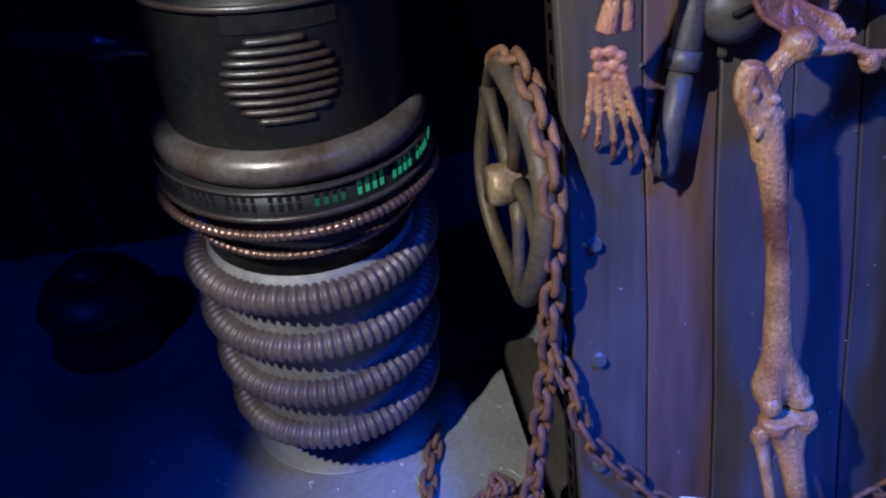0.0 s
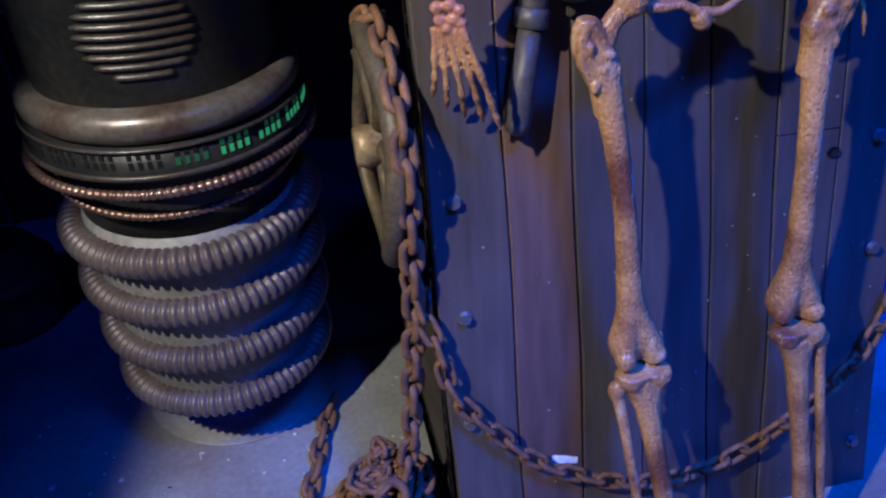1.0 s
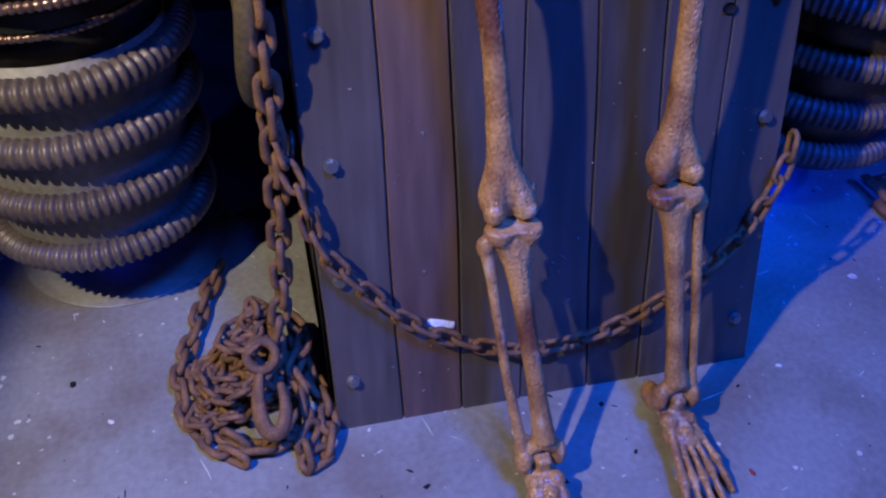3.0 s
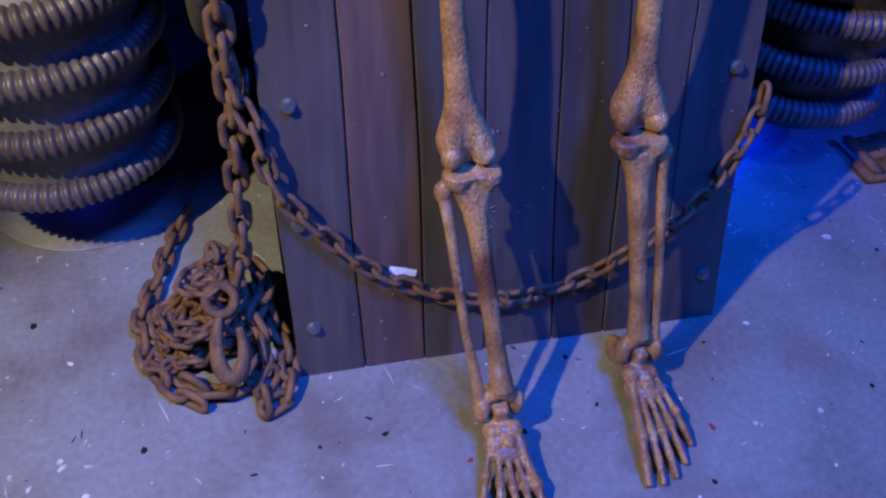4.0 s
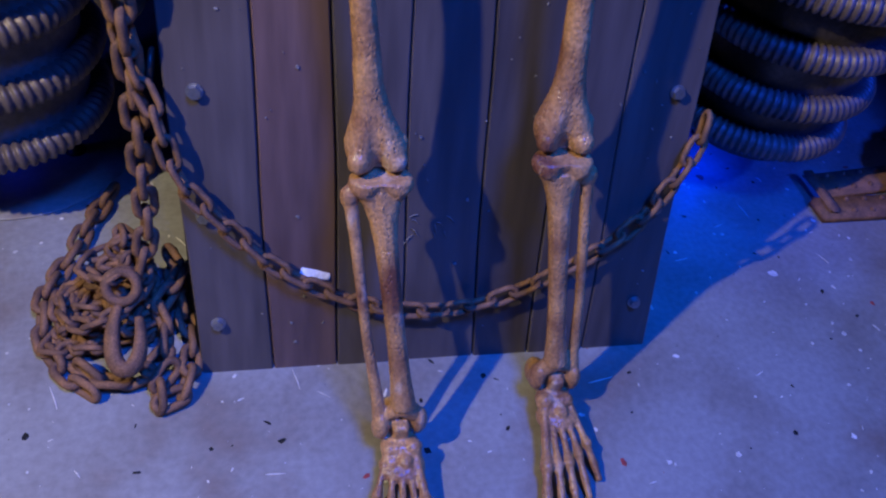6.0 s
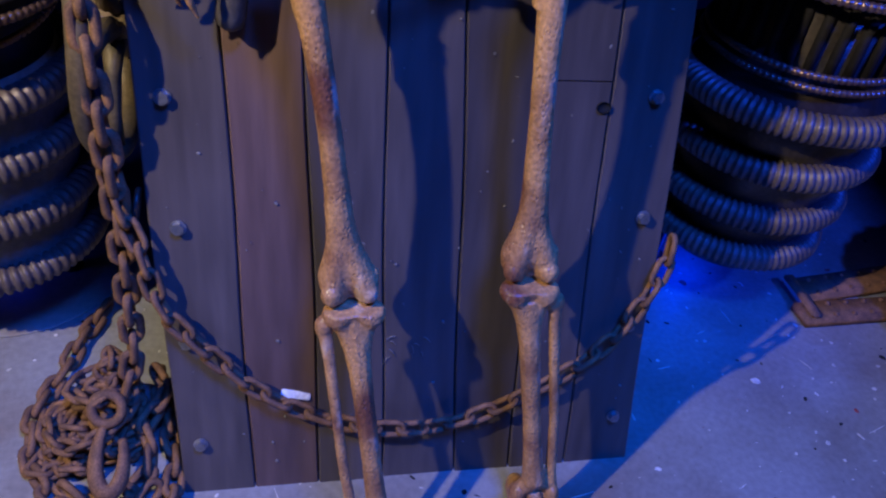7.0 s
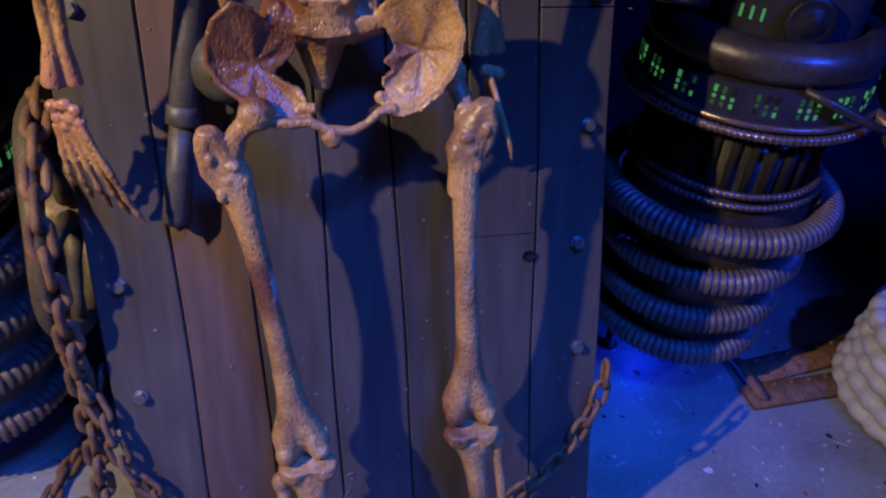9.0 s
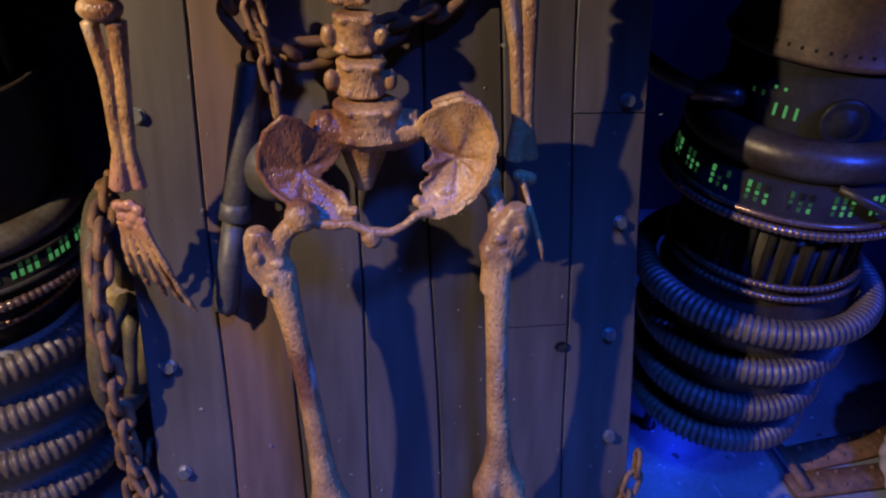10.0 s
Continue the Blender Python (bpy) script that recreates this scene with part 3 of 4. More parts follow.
def loft(rings, segs=30):
    """A body through level rings (centre, half width, half depth, front notch): the notch hollows the side towards -y."""
    rows = []
    for c, a, b, notch in rings:
        row = []
        for k in range(segs):
            q = 2 * math.pi * k / segs
            x, y = a * math.cos(q), b * math.sin(q)
            y += notch * math.exp(-(math.cos(q) / 0.38) ** 2) * (1 if y < 0 else -0.6)
            row.append(sk.verts.new((c[0] + x, c[1] + y, c[2])))
        rows.append(row)
    for p, r in zip(rows, rows[1:]):
        for k in range(segs):
            sk.faces.new((p[k], p[(k + 1) % segs], r[(k + 1) % segs], r[k]))
    sk.faces.new(rows[0][::-1])
    sk.faces.new(rows[-1])


def leg(head, troch, cond, plateau, ankle, side):
    """side: +1 when the outer side is towards +x."""
    head, troch, cond, plateau, ankle = [Vector(v) for v in (head, troch, cond, plateau, ankle)]
    inset = 0.022 if side < 0 else 0.015
    under = troch + Vector((-side * inset, -0.008, -0.05))
    # hip: ball, neck, knobbly outer process with a hollow inside it, and the ridge below
    lump(head, 0.0200)
    bone([head, head.lerp(troch, 0.45) + Vector((0, 0, -0.005)), troch + Vector((-side * 0.012, 0, -0.022)), under], [0.0130, 0.0118, 0.0160, 0.0180])
    loft([(troch + Vector((side * dx, -0.010 * min(0, z) / -0.075, z)), a, b, n) for z, dx, a, b, n in (
        (-0.090, -inset - 0.0045, 0.0152, 0.0155, 0.0), (-0.056, -inset, 0.0190, 0.0185, 0.0), (-0.032, -0.0140, 0.0250, 0.0200, 0.001), (-0.014, -0.0060, 0.0255, 0.0195, 0.003),
        (0.002, -0.0010, 0.0215, 0.0180, 0.005), (0.014, 0.0030, 0.0165, 0.0150, 0.003), (0.024, 0.0040, 0.0110, 0.0110, 0.0))])
    bone([troch + Vector((side * 0.006, -0.008, 0.018)), troch + Vector((side * 0.012, -0.010, 0.0)), troch + Vector((side * 0.010, -0.012, -0.022)), troch + Vector((-side * 0.002, -0.016, -0.044))], [0.005, 0.0075, 0.0075, 0.005], 8)
    lump(troch + Vector((-side * 0.028, -0.012, -0.036)), 0.0095, (1, 1, 1.4))
    lump(troch + Vector((-side * 0.012, -0.020, -0.030)), 0.0060, (1.4, 0.8, 1))
    lump(troch + Vector((side * 0.004, -0.017, -0.006)), 0.0055, (1, 0.8, 1.6))
    lump(troch + Vector((-side * 0.018, -0.017, -0.014)), 0.0065, (1.5, 0.8, 0.9))
    lump(troch + Vector((-side * 0.004, -0.021, -0.048)), 0.0065, (0.9, 0.8, 1.5))
    # shaft, flaring into the two-lobed knee
    flare = cond.lerp(under, 0.085 / (under.z - cond.z))
    shaft = [under.lerp(flare, f) + Vector((-side * 0.003, -0.006, 0)) * math.sin(math.pi * f) for f in (-0.06, 0.1, 0.25, 0.45, 0.65, 0.85, 1, 1.12)]
    bone(shaft, [0.0175, 0.0158, 0.0142, 0.0133, 0.0134, 0.0147, 0.0162, 0.0172], 14, 1.08)
    loft([(cond.lerp(under, z / (under.z - cond.z)), a, b, n) for z, a, b, n in (
(0.105, 0.0160, 0.0155, 0.0), (0.080, 0.0172, 0.0162, 0.0), (0.060, 0.0198, 0.0172, 0.001), (0.042, 0.0240, 0.0215, 0.004), (0.024, 0.0310, 0.0265, 0.009),
        (0.008, 0.0372, 0.0315, 0.015), (-0.004, 0.0370, 0.0340, 0.023), (-0.013, 0.0340, 0.0315, 0.026), (-0.0195, 0.0280, 0.0240, 0.020))])
    lump(cond + Vector((side * 0.022, -0.018, -0.006)), 0.0140, (1, 1, 1.15))
    lump(cond + Vector((-side * 0.024, -0.015, -0.006)), 0.0130, (0.95, 1, 1.15))
    lump(cond + Vector((side * 0.030, 0.0, 0.010)), 0.0085, (0.8, 1, 1.5))
    lump(cond + Vector((-side * 0.031, 0.002, 0.008)), 0.0080, (0.8, 1, 1.4))
    inner = ankle + Vector((-side * 0.003, 0.002, 0.030))
    # shin head: two lobes over a narrowing neck
    loft([(plateau.lerp(inner, max(0, -z - 0.012) / (plateau.z - inner.z)) + Vector((0, 0, z + max(0, -z - 0.012))), a, b, n) for z, a, b, n in (
        (0.0085, 0.0330, 0.0200, 0.004), (0.006, 0.0380, 0.0245, 0.008), (-0.002, 0.0400, 0.0285, 0.014), (-0.009, 0.0375, 0.0275, 0.015),
        (-0.015, 0.0310, 0.0215, 0.004), (-0.028, 0.0235, 0.0190, 0.0), (-0.048, 0.0180, 0.0165, 0.0), (-0.075, 0.0150, 0.0150, 0.0))])
    lump(plateau + Vector((side * 0.004, -0.016, -0.026)), 0.0085, (1, 0.8, 1.6))
    top = plateau + Vector((0, 0, -0.012))
    bone([top, top.lerp(inner, 0.16), top.lerp(inner, 0.35), top.lerp(inner, 0.65), top.lerp(inner, 0.88), inner], [0.020, 0.0160, 0.0142, 0.0130, 0.0150, 0.0185])
    ft, fb = plateau + Vector((side * 0.037, -0.004, -0.019)), ankle + Vector((side * 0.027, -0.002, 0.004))
    lump(ft, 0.0125, (1, 1, 1.4))
    bone([ft, ft.lerp(fb, 0.15), ft.lerp(fb, 0.6) + Vector((side * 0.003, 0, 0)), ft.lerp(fb, 0.88), fb], [0.0095, 0.0078, 0.0070, 0.0085, 0.0115])
    # ankle: a square hinge block between two long knobs
    lump(fb + Vector((0, -0.004, -0.006)), 0.0145, (0.9, 1.15, 1.7))
    lump(ankle + Vector((-side * 0.026, -0.002, 0.0)), 0.0150, (0.85, 1.15, 1.65))
    bone([inner, ankle + Vector((-side * 0.022, 0, 0.012))], [0.015, 0.012])
    bone([inner, ankle + Vector((side * 0.018, 0, 0.016))], [0.014, 0.009])
    box(sk, ankle.x - 0.0110, ankle.y - 0.024, ankle.z - 0.026, ankle.x + 0.0110, ankle.y + 0.006, ankle.z + 0.011, bevel=0.003)


def foot(ankle, toes, heel):
    ankle = Vector(ankle)
    lump(Vector(heel), 0.02, (0.9, 1.4, 1))
    bone([Vector(heel), ankle + Vector((0, -0.01, -0.028))], [0.018, 0.02])
    first, last = Vector(toes[0]), Vector(toes[-1])
    mid = (first + last) / 2
    for k, toe in enumerate(toes):
        toe = Vector(toe)
        start = ankle + Vector(((toe.x - mid.x) * 0.36, -0.025, -0.022))
        knuckle = start.lerp(toe, 0.60) + Vector((0, 0, 0.006))
        r = 0.0085 if k == 0 else 0.0062
        bone([start, start.lerp(knuckle, 0.3), start.lerp(knuckle, 0.8), knuckle], [r * 1.35, r * 0.85, r * 0.8, r * 1.25])
        lump(knuckle, r * 1.3)
        a = knuckle.lerp(toe, 0.5)
        bone([knuckle, knuckle.lerp(a, 0.5), a], [r * 1.1, r * 0.75, r])
        bone([a, a.lerp(toe, 0.5), toe], [r, r * 0.8, r * 0.75])
        lump(start + Vector((0, -0.008, 0)), r * 1.7)
    # the flat wedge of the instep with a few raised joints
    lump(ankle + Vector((0, -0.026, -0.029)), 0.024, (1.20, 1.15, 0.72))
    lump(ankle + Vector((0, -0.052, -0.035)), 0.026, (1.30, 1.05, 0.55))
    for dx, dy, dz, r in ((-0.017, -0.042, -0.027, 0.0100), (0.004, -0.050, -0.023, 0.0110), (0.020, -0.042, -0.030, 0.0095)):
        lump(ankle + Vector((dx, dy, dz)), r, (1, 1.2, 0.8))


def toe_row(a, b, n=5, bow=0.02):
    a, b = Vector(a), Vector(b)
    return [a.lerp(b, k / (n - 1)) + Vector((0, -bow * math.sin(math.pi * k / (n - 1)), 0)) for k in range(n)]


R_ANKLE, L_ANKLE = (0.274, -0.150, 0.075), (0.513, -0.094, 0.075)
leg((0.211, 0.090, 0.861), (0.164, 0.086, 0.824), (0.2356, 0.004, 0.428), (0.2415, -0.016, 0.394), R_ANKLE, -1)
leg((0.430, 0.125, 0.885), (0.458, 0.082, 0.848), (0.464, 0.011, 0.450), (0.466, -0.011, 0.4165), L_ANKLE, 1)
foot(R_ANKLE, toe_row((0.310, -0.320, 0.009), (0.222, -0.278, 0.008)), (0.272, -0.108, 0.022))
foot(L_ANKLE, toe_row((0.468, -0.287, 0.009), (0.561, -0.237, 0.008)), (0.508, -0.055, 0.022))


def wing(outline, centre, thick=0.006, ridges=1.0, dish=0.012):
    """A dished sheet of bone inside an outline of points."""
    c = Vector(centre)
    out = spline(list(outline) + [outline[0]], 0.008)[:-1]
    ragged = random.Random(3)
    out = [p + (p - c).normalized() * ragged.uniform(-0.002, 0.002) for p in out]
    n = len(out)
    levels = 6
    front_rows, back_rows = [], []
    for k in range(1, levels + 1):
        f = k / levels
        fr, bk = [], []
        for p in out:
            q = c.lerp(p, f)
            q.y -= dish * f * f - 0.0025 * ridges * math.sin(7 * math.atan2(p.z - c.z, p.x - c.x)) * f * (1 - f) * 4
            fr.append(sk.verts.new(q + Vector((0, -thick / 2, 0))))
            bk.append(sk.verts.new(q + Vector((0, thick / 2, 0))))
        front_rows.append(fr)
        back_rows.append(bk)
    cf, cb = sk.verts.new(c + Vector((0, -thick / 2, 0))), sk.verts.new(c + Vector((0, thick / 2, 0)))
    for i in range(n):
        j = (i + 1) % n
        sk.faces.new((cf, front_rows[0][i], front_rows[0][j]))
        sk.faces.new((cb, back_rows[0][j], back_rows[0][i]))
        for a, b in zip(front_rows, front_rows[1:]):
            sk.faces.new((a[i], b[i], b[j], a[j]))
        for a, b in zip(back_rows, back_rows[1:]):
            sk.faces.new((a[j], b[j], b[i], a[i]))
        sk.faces.new((front_rows[-1][i], back_rows[-1][i], back_rows[-1][j], front_rows[-1][j]))


wing([(0.196, 0.128, 0.967), (0.217, 0.135, 0.957), (0.243, 0.146, 0.937), (0.259, 0.148, 0.918), (0.250, 0.142, 0.901), (0.235, 0.134, 0.889), (0.247, 0.118, 0.883), (0.262, 0.112, 0.882), (0.265, 0.102, 0.870), (0.272, 0.095, 0.855), (0.260, 0.092, 0.847), (0.228, 0.092, 0.848), (0.203, 0.102, 0.866), (0.178, 0.114, 0.883), (0.166, 0.122, 0.904), (0.165, 0.125, 0.926), (0.176, 0.127, 0.949)],
     (0.214, 0.131, 0.901), ridges=0.6, dish=0.004)
bone([(0.228, 0.088, 0.851), (0.203, 0.098, 0.869), (0.178, 0.110, 0.885), (0.166, 0.118, 0.906), (0.166, 0.121, 0.927), (0.176, 0.123, 0.951), (0.196, 0.124, 0.969), (0.217, 0.131, 0.959)], [0.004, 0.0035, 0.0035, 0.004, 0.0035, 0.004, 0.0035, 0.0035], 8)
bone([(0.257, 0.100, 0.860), (0.276, 0.094, 0.863)], [0.006, 0.0068], 8)
wing([(0.363, 0.135, 0.978), (0.381, 0.128, 0.988), (0.395, 0.120, 0.994), (0.414, 0.112, 0.986), (0.424, 0.106, 0.973), (0.434, 0.100, 0.946), (0.428, 0.097, 0.912), (0.413, 0.095, 0.884), (0.390, 0.095, 0.863), (0.364, 0.098, 0.855), (0.346, 0.108, 0.863), (0.356, 0.122, 0.875), (0.347, 0.124, 0.886), (0.367, 0.132, 0.891), (0.351, 0.134, 0.904), (0.365, 0.142, 0.914), (0.356, 0.150, 0.935), (0.348, 0.150, 0.953)],
     (0.395, 0.132, 0.913), ridges=1.5)
bone([(0.363, 0.092, 0.859), (0.389, 0.089, 0.867), (0.412, 0.088, 0.888), (0.426, 0.090, 0.916), (0.432, 0.092, 0.950), (0.422, 0.099, 0.976), (0.412, 0.105, 0.989), (0.394, 0.114, 0.997), (0.380, 0.122, 0.991), (0.362, 0.130, 0.980)], [0.005, 0.0045, 0.0045, 0.005, 0.0045, 0.005, 0.0045, 0.005, 0.0045, 0.004], 8)
lump((0.381, 0.108, 0.874), 0.015, (1, 0.6, 0.9))
lump((0.347, 0.104, 0.869), 0.0075)
# the thin front arch with its drooping middle knob
bone([(0.228, 0.086, 0.852), (0.247, 0.084, 0.851), (0.268, 0.083, 0.853), (0.285, 0.080, 0.844), (0.312, 0.080, 0.841), (0.328, 0.082, 0.848), (0.344, 0.086, 0.861), (0.362, 0.090, 0.861)], [0.006, 0.0062, 0.0055, 0.0065, 0.006, 0.005, 0.0055, 0.0065], 10)
bone([(0.285, 0.078, 0.842), (0.293, 0.078, 0.832), (0.298, 0.078, 0.827)], [0.0100, 0.0110, 0.0075], 10)


def vertebra(x, z, w, tall):
    y = 0.155 + (z - 0.95) * 0.22
    loft([((x, y, z + tall * f), w * a, w * 0.80 * b, 0.0) for f, a, b in ((-0.48, 0.92, 0.92), (-0.42, 1.05, 1.04), (-0.28, 1.0, 1.0), (0.0, 0.88, 0.90), (0.28, 0.96, 0.97), (0.40, 1.03, 1.03), (0.47, 0.90, 0.90))])
    for side in (-1, 1):
        bone([(x, y + 0.012, z + 0.002), (x + side * w * 0.95, y + 0.004, z - 0.004), (x + side * w * 1.2, y - 0.002, z - 0.006)], [0.0115, 0.0095, 0.0085])
        lump((x + side * w * 1.2, y - 0.006, z - 0.002), 0.0095, (0.9, 0.9, 1.4))
        lump((x + side * w * 0.55, y - w * 0.66, z + tall * 0.36), 0.0055, (1.3, 0.8, 0.8))
        lump((x + side * w * 0.55, y - w * 0.66, z - tall * 0.36), 0.0055, (1.3, 0.8, 0.8))


for x, z, w, tall in ((0.266, 1.200, 0.021, 0.046), (0.269, 1.150, 0.022, 0.047), (0.273, 1.098, 0.023, 0.047), (0.278, 1.047, 0.0245, 0.046), (0.284, 0.999, 0.028, 0.044), (0.291, 0.951, 0.040, 0.048)):
    vertebra(x, z, w, tall)
# sacrum: wings to either hip and the tapering tail
bone([(0.290, 0.168, 0.94), (0.288, 0.176, 0.90), (0.288, 0.172, 0.850)], [0.038, 0.028, 0.010], 14)
for side in (-1, 1):
    bone([(0.290, 0.166, 0.938), (0.290 + side * 0.034, 0.162, 0.934), (0.290 + side * 0.064, 0.156, 0.942)], [0.030, 0.026, 0.019], 12)


def arm(elbow, wrist, side):
    e, w = Vector(elbow), Vector(wrist)
    out = Vector((side * 0.014, 0, 0))
    bone([e - out * 0.9, e.lerp(w, 0.3) - out * 0.4, e.lerp(w, 0.75) - out * 0.3, w - out * 0.7], [0.009, 0.0075, 0.008, 0.013])
    bone([e + out * 0.9, e.lerp(w, 0.3) + out * 0.8, e.lerp(w, 0.75) + out * 0.5, w + out * 0.8], [0.011, 0.008, 0.007, 0.009])
    lump(e + Vector((0, 0, 0.012)), 0.018, (1.3, 1, 0.8))
    bone([e + Vector((0, 0, 0.03)), e + Vector((0, 0.01, 0.09)), e + Vector((-0.01, 0.06, 0.3))], [0.024, 0.013, 0.012])


def fingers(wrist, tips, palm):
    w, p = Vector(wrist), Vector(palm)
    for dx, dz, r in ((-0.011, 0, 0.009), (0.002, 0.003, 0.0085), (0.012, -0.002, 0.008), (-0.008, -0.013, 0.0085), (0.006, -0.012, 0.009), (0.014, -0.016, 0.0075), (-0.001, -0.022, 0.0085)):
        lump(w.lerp(p, 0.12) + Vector((dx, -dx * 0.4, dz)), r, (1, 0.75, 0.9))
    n = len(tips)
    for k, tip in enumerate(tips):
        tip = Vector(tip)
        s = w.lerp(p, 0.45) + Vector(((k - (n - 1) / 2) * 0.007, -(k - (n - 1) / 2) * 0.004, 0))
        a, b, c = s.lerp(tip, 0.42) + Vector((0, -0.006, 0)), s.lerp(tip, 0.68) + Vector((0, -0.008, 0)), s.lerp(tip, 0.86) + Vector((0, -0.004, 0))
        bone([s, s.lerp(a, 0.5), a, a.lerp(b, 0.5), b, b.lerp(c, 0.5), c, c.lerp(tip, 0.5), tip],
             [0.0055, 0.0038, 0.0055, 0.0035, 0.005, 0.0032, 0.0045, 0.003, 0.002], 8)


arm((0.028, 0.12, 1.075), (0.022, 0.125, 0.885), 1)
fingers((0.016, 0.124, 0.868), [(0.002, 0.150, 0.748), (0.018, 0.147, 0.731), (0.038, 0.140, 0.720), (0.058, 0.130, 0.716), (0.076, 0.116, 0.711)], (0.018, 0.128, 0.80))
arm((0.455, 0.15, 1.10), (0.477, 0.135, 0.905), 1)
bone([(0.472, 0.112, 0.892), (0.481, 0.092, 0.862), (0.490, 0.078, 0.832), (0.4955, 0.073, 0.815), (0.499, 0.071, 0.797)], [0.0045, 0.0036, 0.0042, 0.0034, 0.0016], 8)
for k in range(4):
    tip = Vector((0.483 - 0.006 * k, 0.118 + 0.012 * k, 0.775 + 0.004 * k))
    root = Vector((0.480, 0.125 + 0.006 * k, 0.875))
    bulge = Vector((0.006, -0.012, 0))
    bone([root, root.lerp(tip, 0.3) + bulge, root.lerp(tip, 0.6) + bulge, tip], [0.005, 0.0036, 0.004, 0.002], 8)
for k in range(3):
    lump((0.474 + 0.006 * k, 0.13 - 0.004 * k, 0.885), 0.0085)
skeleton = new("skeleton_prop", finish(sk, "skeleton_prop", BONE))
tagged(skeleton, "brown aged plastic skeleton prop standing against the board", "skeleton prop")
rm = skeleton.modifiers.new("remesh", "REMESH")
rm.mode, rm.voxel_size, rm.use_smooth_shade = "VOXEL", 0.0017, True
sm = skeleton.modifiers.new("smooth", "SMOOTH")
sm.iterations, sm.factor = 5, 0.5
pits = bpy.data.textures.new("bone_pits", "CLOUDS")
pits.noise_scale, pits.noise_depth = 0.005, 2
dp = skeleton.modifiers.new("relief", "DISPLACE")
dp.texture, dp.strength, dp.mid_level, dp.texture_coords = pits, 0.0012, 0.5, "LOCAL"

# ---- valve wheel ----
wheel = thing("handwheel", "old bronze valve handwheel carrying the chain", "handwheel")
WC, WR = Vector((-0.056, 0.272, 0.628)), 0.160
bm = bmesh.new()
sweep(bm, [WC + Vector((0.006 * math.sin(3 * q), WR * math.cos(q), WR * math.sin(q))) for q in [2 * math.pi * k / 64 for k in range(64)]], 0.0145, 12, closed=True, squash=0.75)
part("rim", bm, BRONZE, wheel)
for k in range(5):
    q = radians(20 + 72 * k)
    bm = bmesh.new()
    sweep(bm, [WC + Vector((0.012 * (1 - f), WR * f * math.cos(q + 0.25 * f), WR * f * math.sin(q + 0.25 * f))) for f in (0.12, 0.4, 0.7, 0.97)], [0.015, 0.010, 0.009, 0.012], 10)
    part("spoke", bm, BRONZE, wheel)
bm = bmesh.new()
lathe(bm, [(0.0, -0.03), (0.026, -0.03), (0.030, -0.02), (0.028, 0.012), (0.018, 0.02), (0.016, 0.032), (0.0, 0.034)], 24)
ob = part("hub", bm, PATINA, wheel, "rubbed pale bronze hub")
ob.matrix_local = Matrix.Translation(WC) @ Matrix.Rotation(radians(90), 4, "Y")
bm = bmesh.new()
sweep(bm, [WC, WC + Vector((0.0, 0.03, 0.0)), WC + Vector((0.01, 0.06, 0.0)), Vector((0.05, 1.5, 0.628))], 0.010, 12)
part("stem", bm, BLACK_METAL, wheel)

# ---- hook on the heap ----
hook = thing("chain_hook", "rusty iron clevis hook lying on the chain heap", "hook")
bm = bmesh.new()
arms = spline([(-0.104, 0.055, 0.112), (-0.108, 0.040, 0.108), (-0.112, 0.010, 0.096), (-0.110, -0.018, 0.082), (-0.100, -0.034, 0.073), (-0.086, -0.034, 0.073), (-0.076, -0.018, 0.082), (-0.074, 0.008, 0.096), (-0.078, 0.032, 0.106)], 0.005)
count = len(arms)
sweep(bm, arms, [0.0070 + 0.0065 * math.sin(math.pi * k / (count - 1)) for k in range(count)], 14, squash=0.8)
part("hook_body", bm, RUST, hook)
bm = bmesh.new()
sweep(bm, [(-0.100 + 0.021 * math.cos(q), 0.064 + 0.014 * math.sin(q), 0.132 + 0.017 * math.sin(q)) for q in [2 * math.pi * k / 24 for k in range(24)]], 0.0075, 10, closed=True)
part("ring", bm, RUST, hook)
ring_bm = bmesh.new()
sweep(ring_bm, [(-0.022 + 0.004 * math.sin(q), 0.125 + 0.018 * math.cos(q), 0.455 + 0.022 * math.sin(q)) for q in [2 * math.pi * k / 24 for k in range(24)]], 0.0035, 8, closed=True)
tagged(part("steel_ring", ring_bm, DARK_STEEL, None), "thin dark steel ring hooked at the board edge", "ring")

# ---- things on the board ----
def on_board(u, v, off):
    return TILTED @ Vector((u, -off, v))


baton = thing("iron_pipe", "dark dented iron pipe with collars leaning on the planks", "pipe")
A, B = on_board(0.160, 1.02, 0.022), on_board(0.104, 0.70, 0.020)
bm = bmesh.new()
sweep(bm, [A, A.lerp(B, 0.02), A.lerp(B, 0.3), A.lerp(B, 0.52), A.lerp(B, 0.56)], [0.012, 0.0165, 0.0175, 0.0175, 0.016], 16)
part("upper_tube", bm, IRON, baton)
bm = bmesh.new()
sweep(bm, [A.lerp(B, 0.53), A.lerp(B, 0.535), A.lerp(B, 0.60), A.lerp(B, 0.605)], [0.017, 0.0205, 0.0205, 0.016], 16)
part("collar", bm, IRON, baton)
bm = bmesh.new()
sweep(bm, [A.lerp(B, 0.6), A.lerp(B, 0.8), A.lerp(B, 0.95), A.lerp(B, 0.985), B], [0.0145, 0.016, 0.017, 0.014, 0.006], 16)
part("lower_tube", bm, IRON, baton)
bm = bmesh.new()
sweep(bm, [A + Vector((0.004 + 0.013 * math.cos(q), 0.0, 0.008 + 0.015 * math.sin(q))) for q in [2 * math.pi * k / 20 for k in range(20)]], 0.0035, 8, closed=True)
part("eye", bm, IRON, baton)

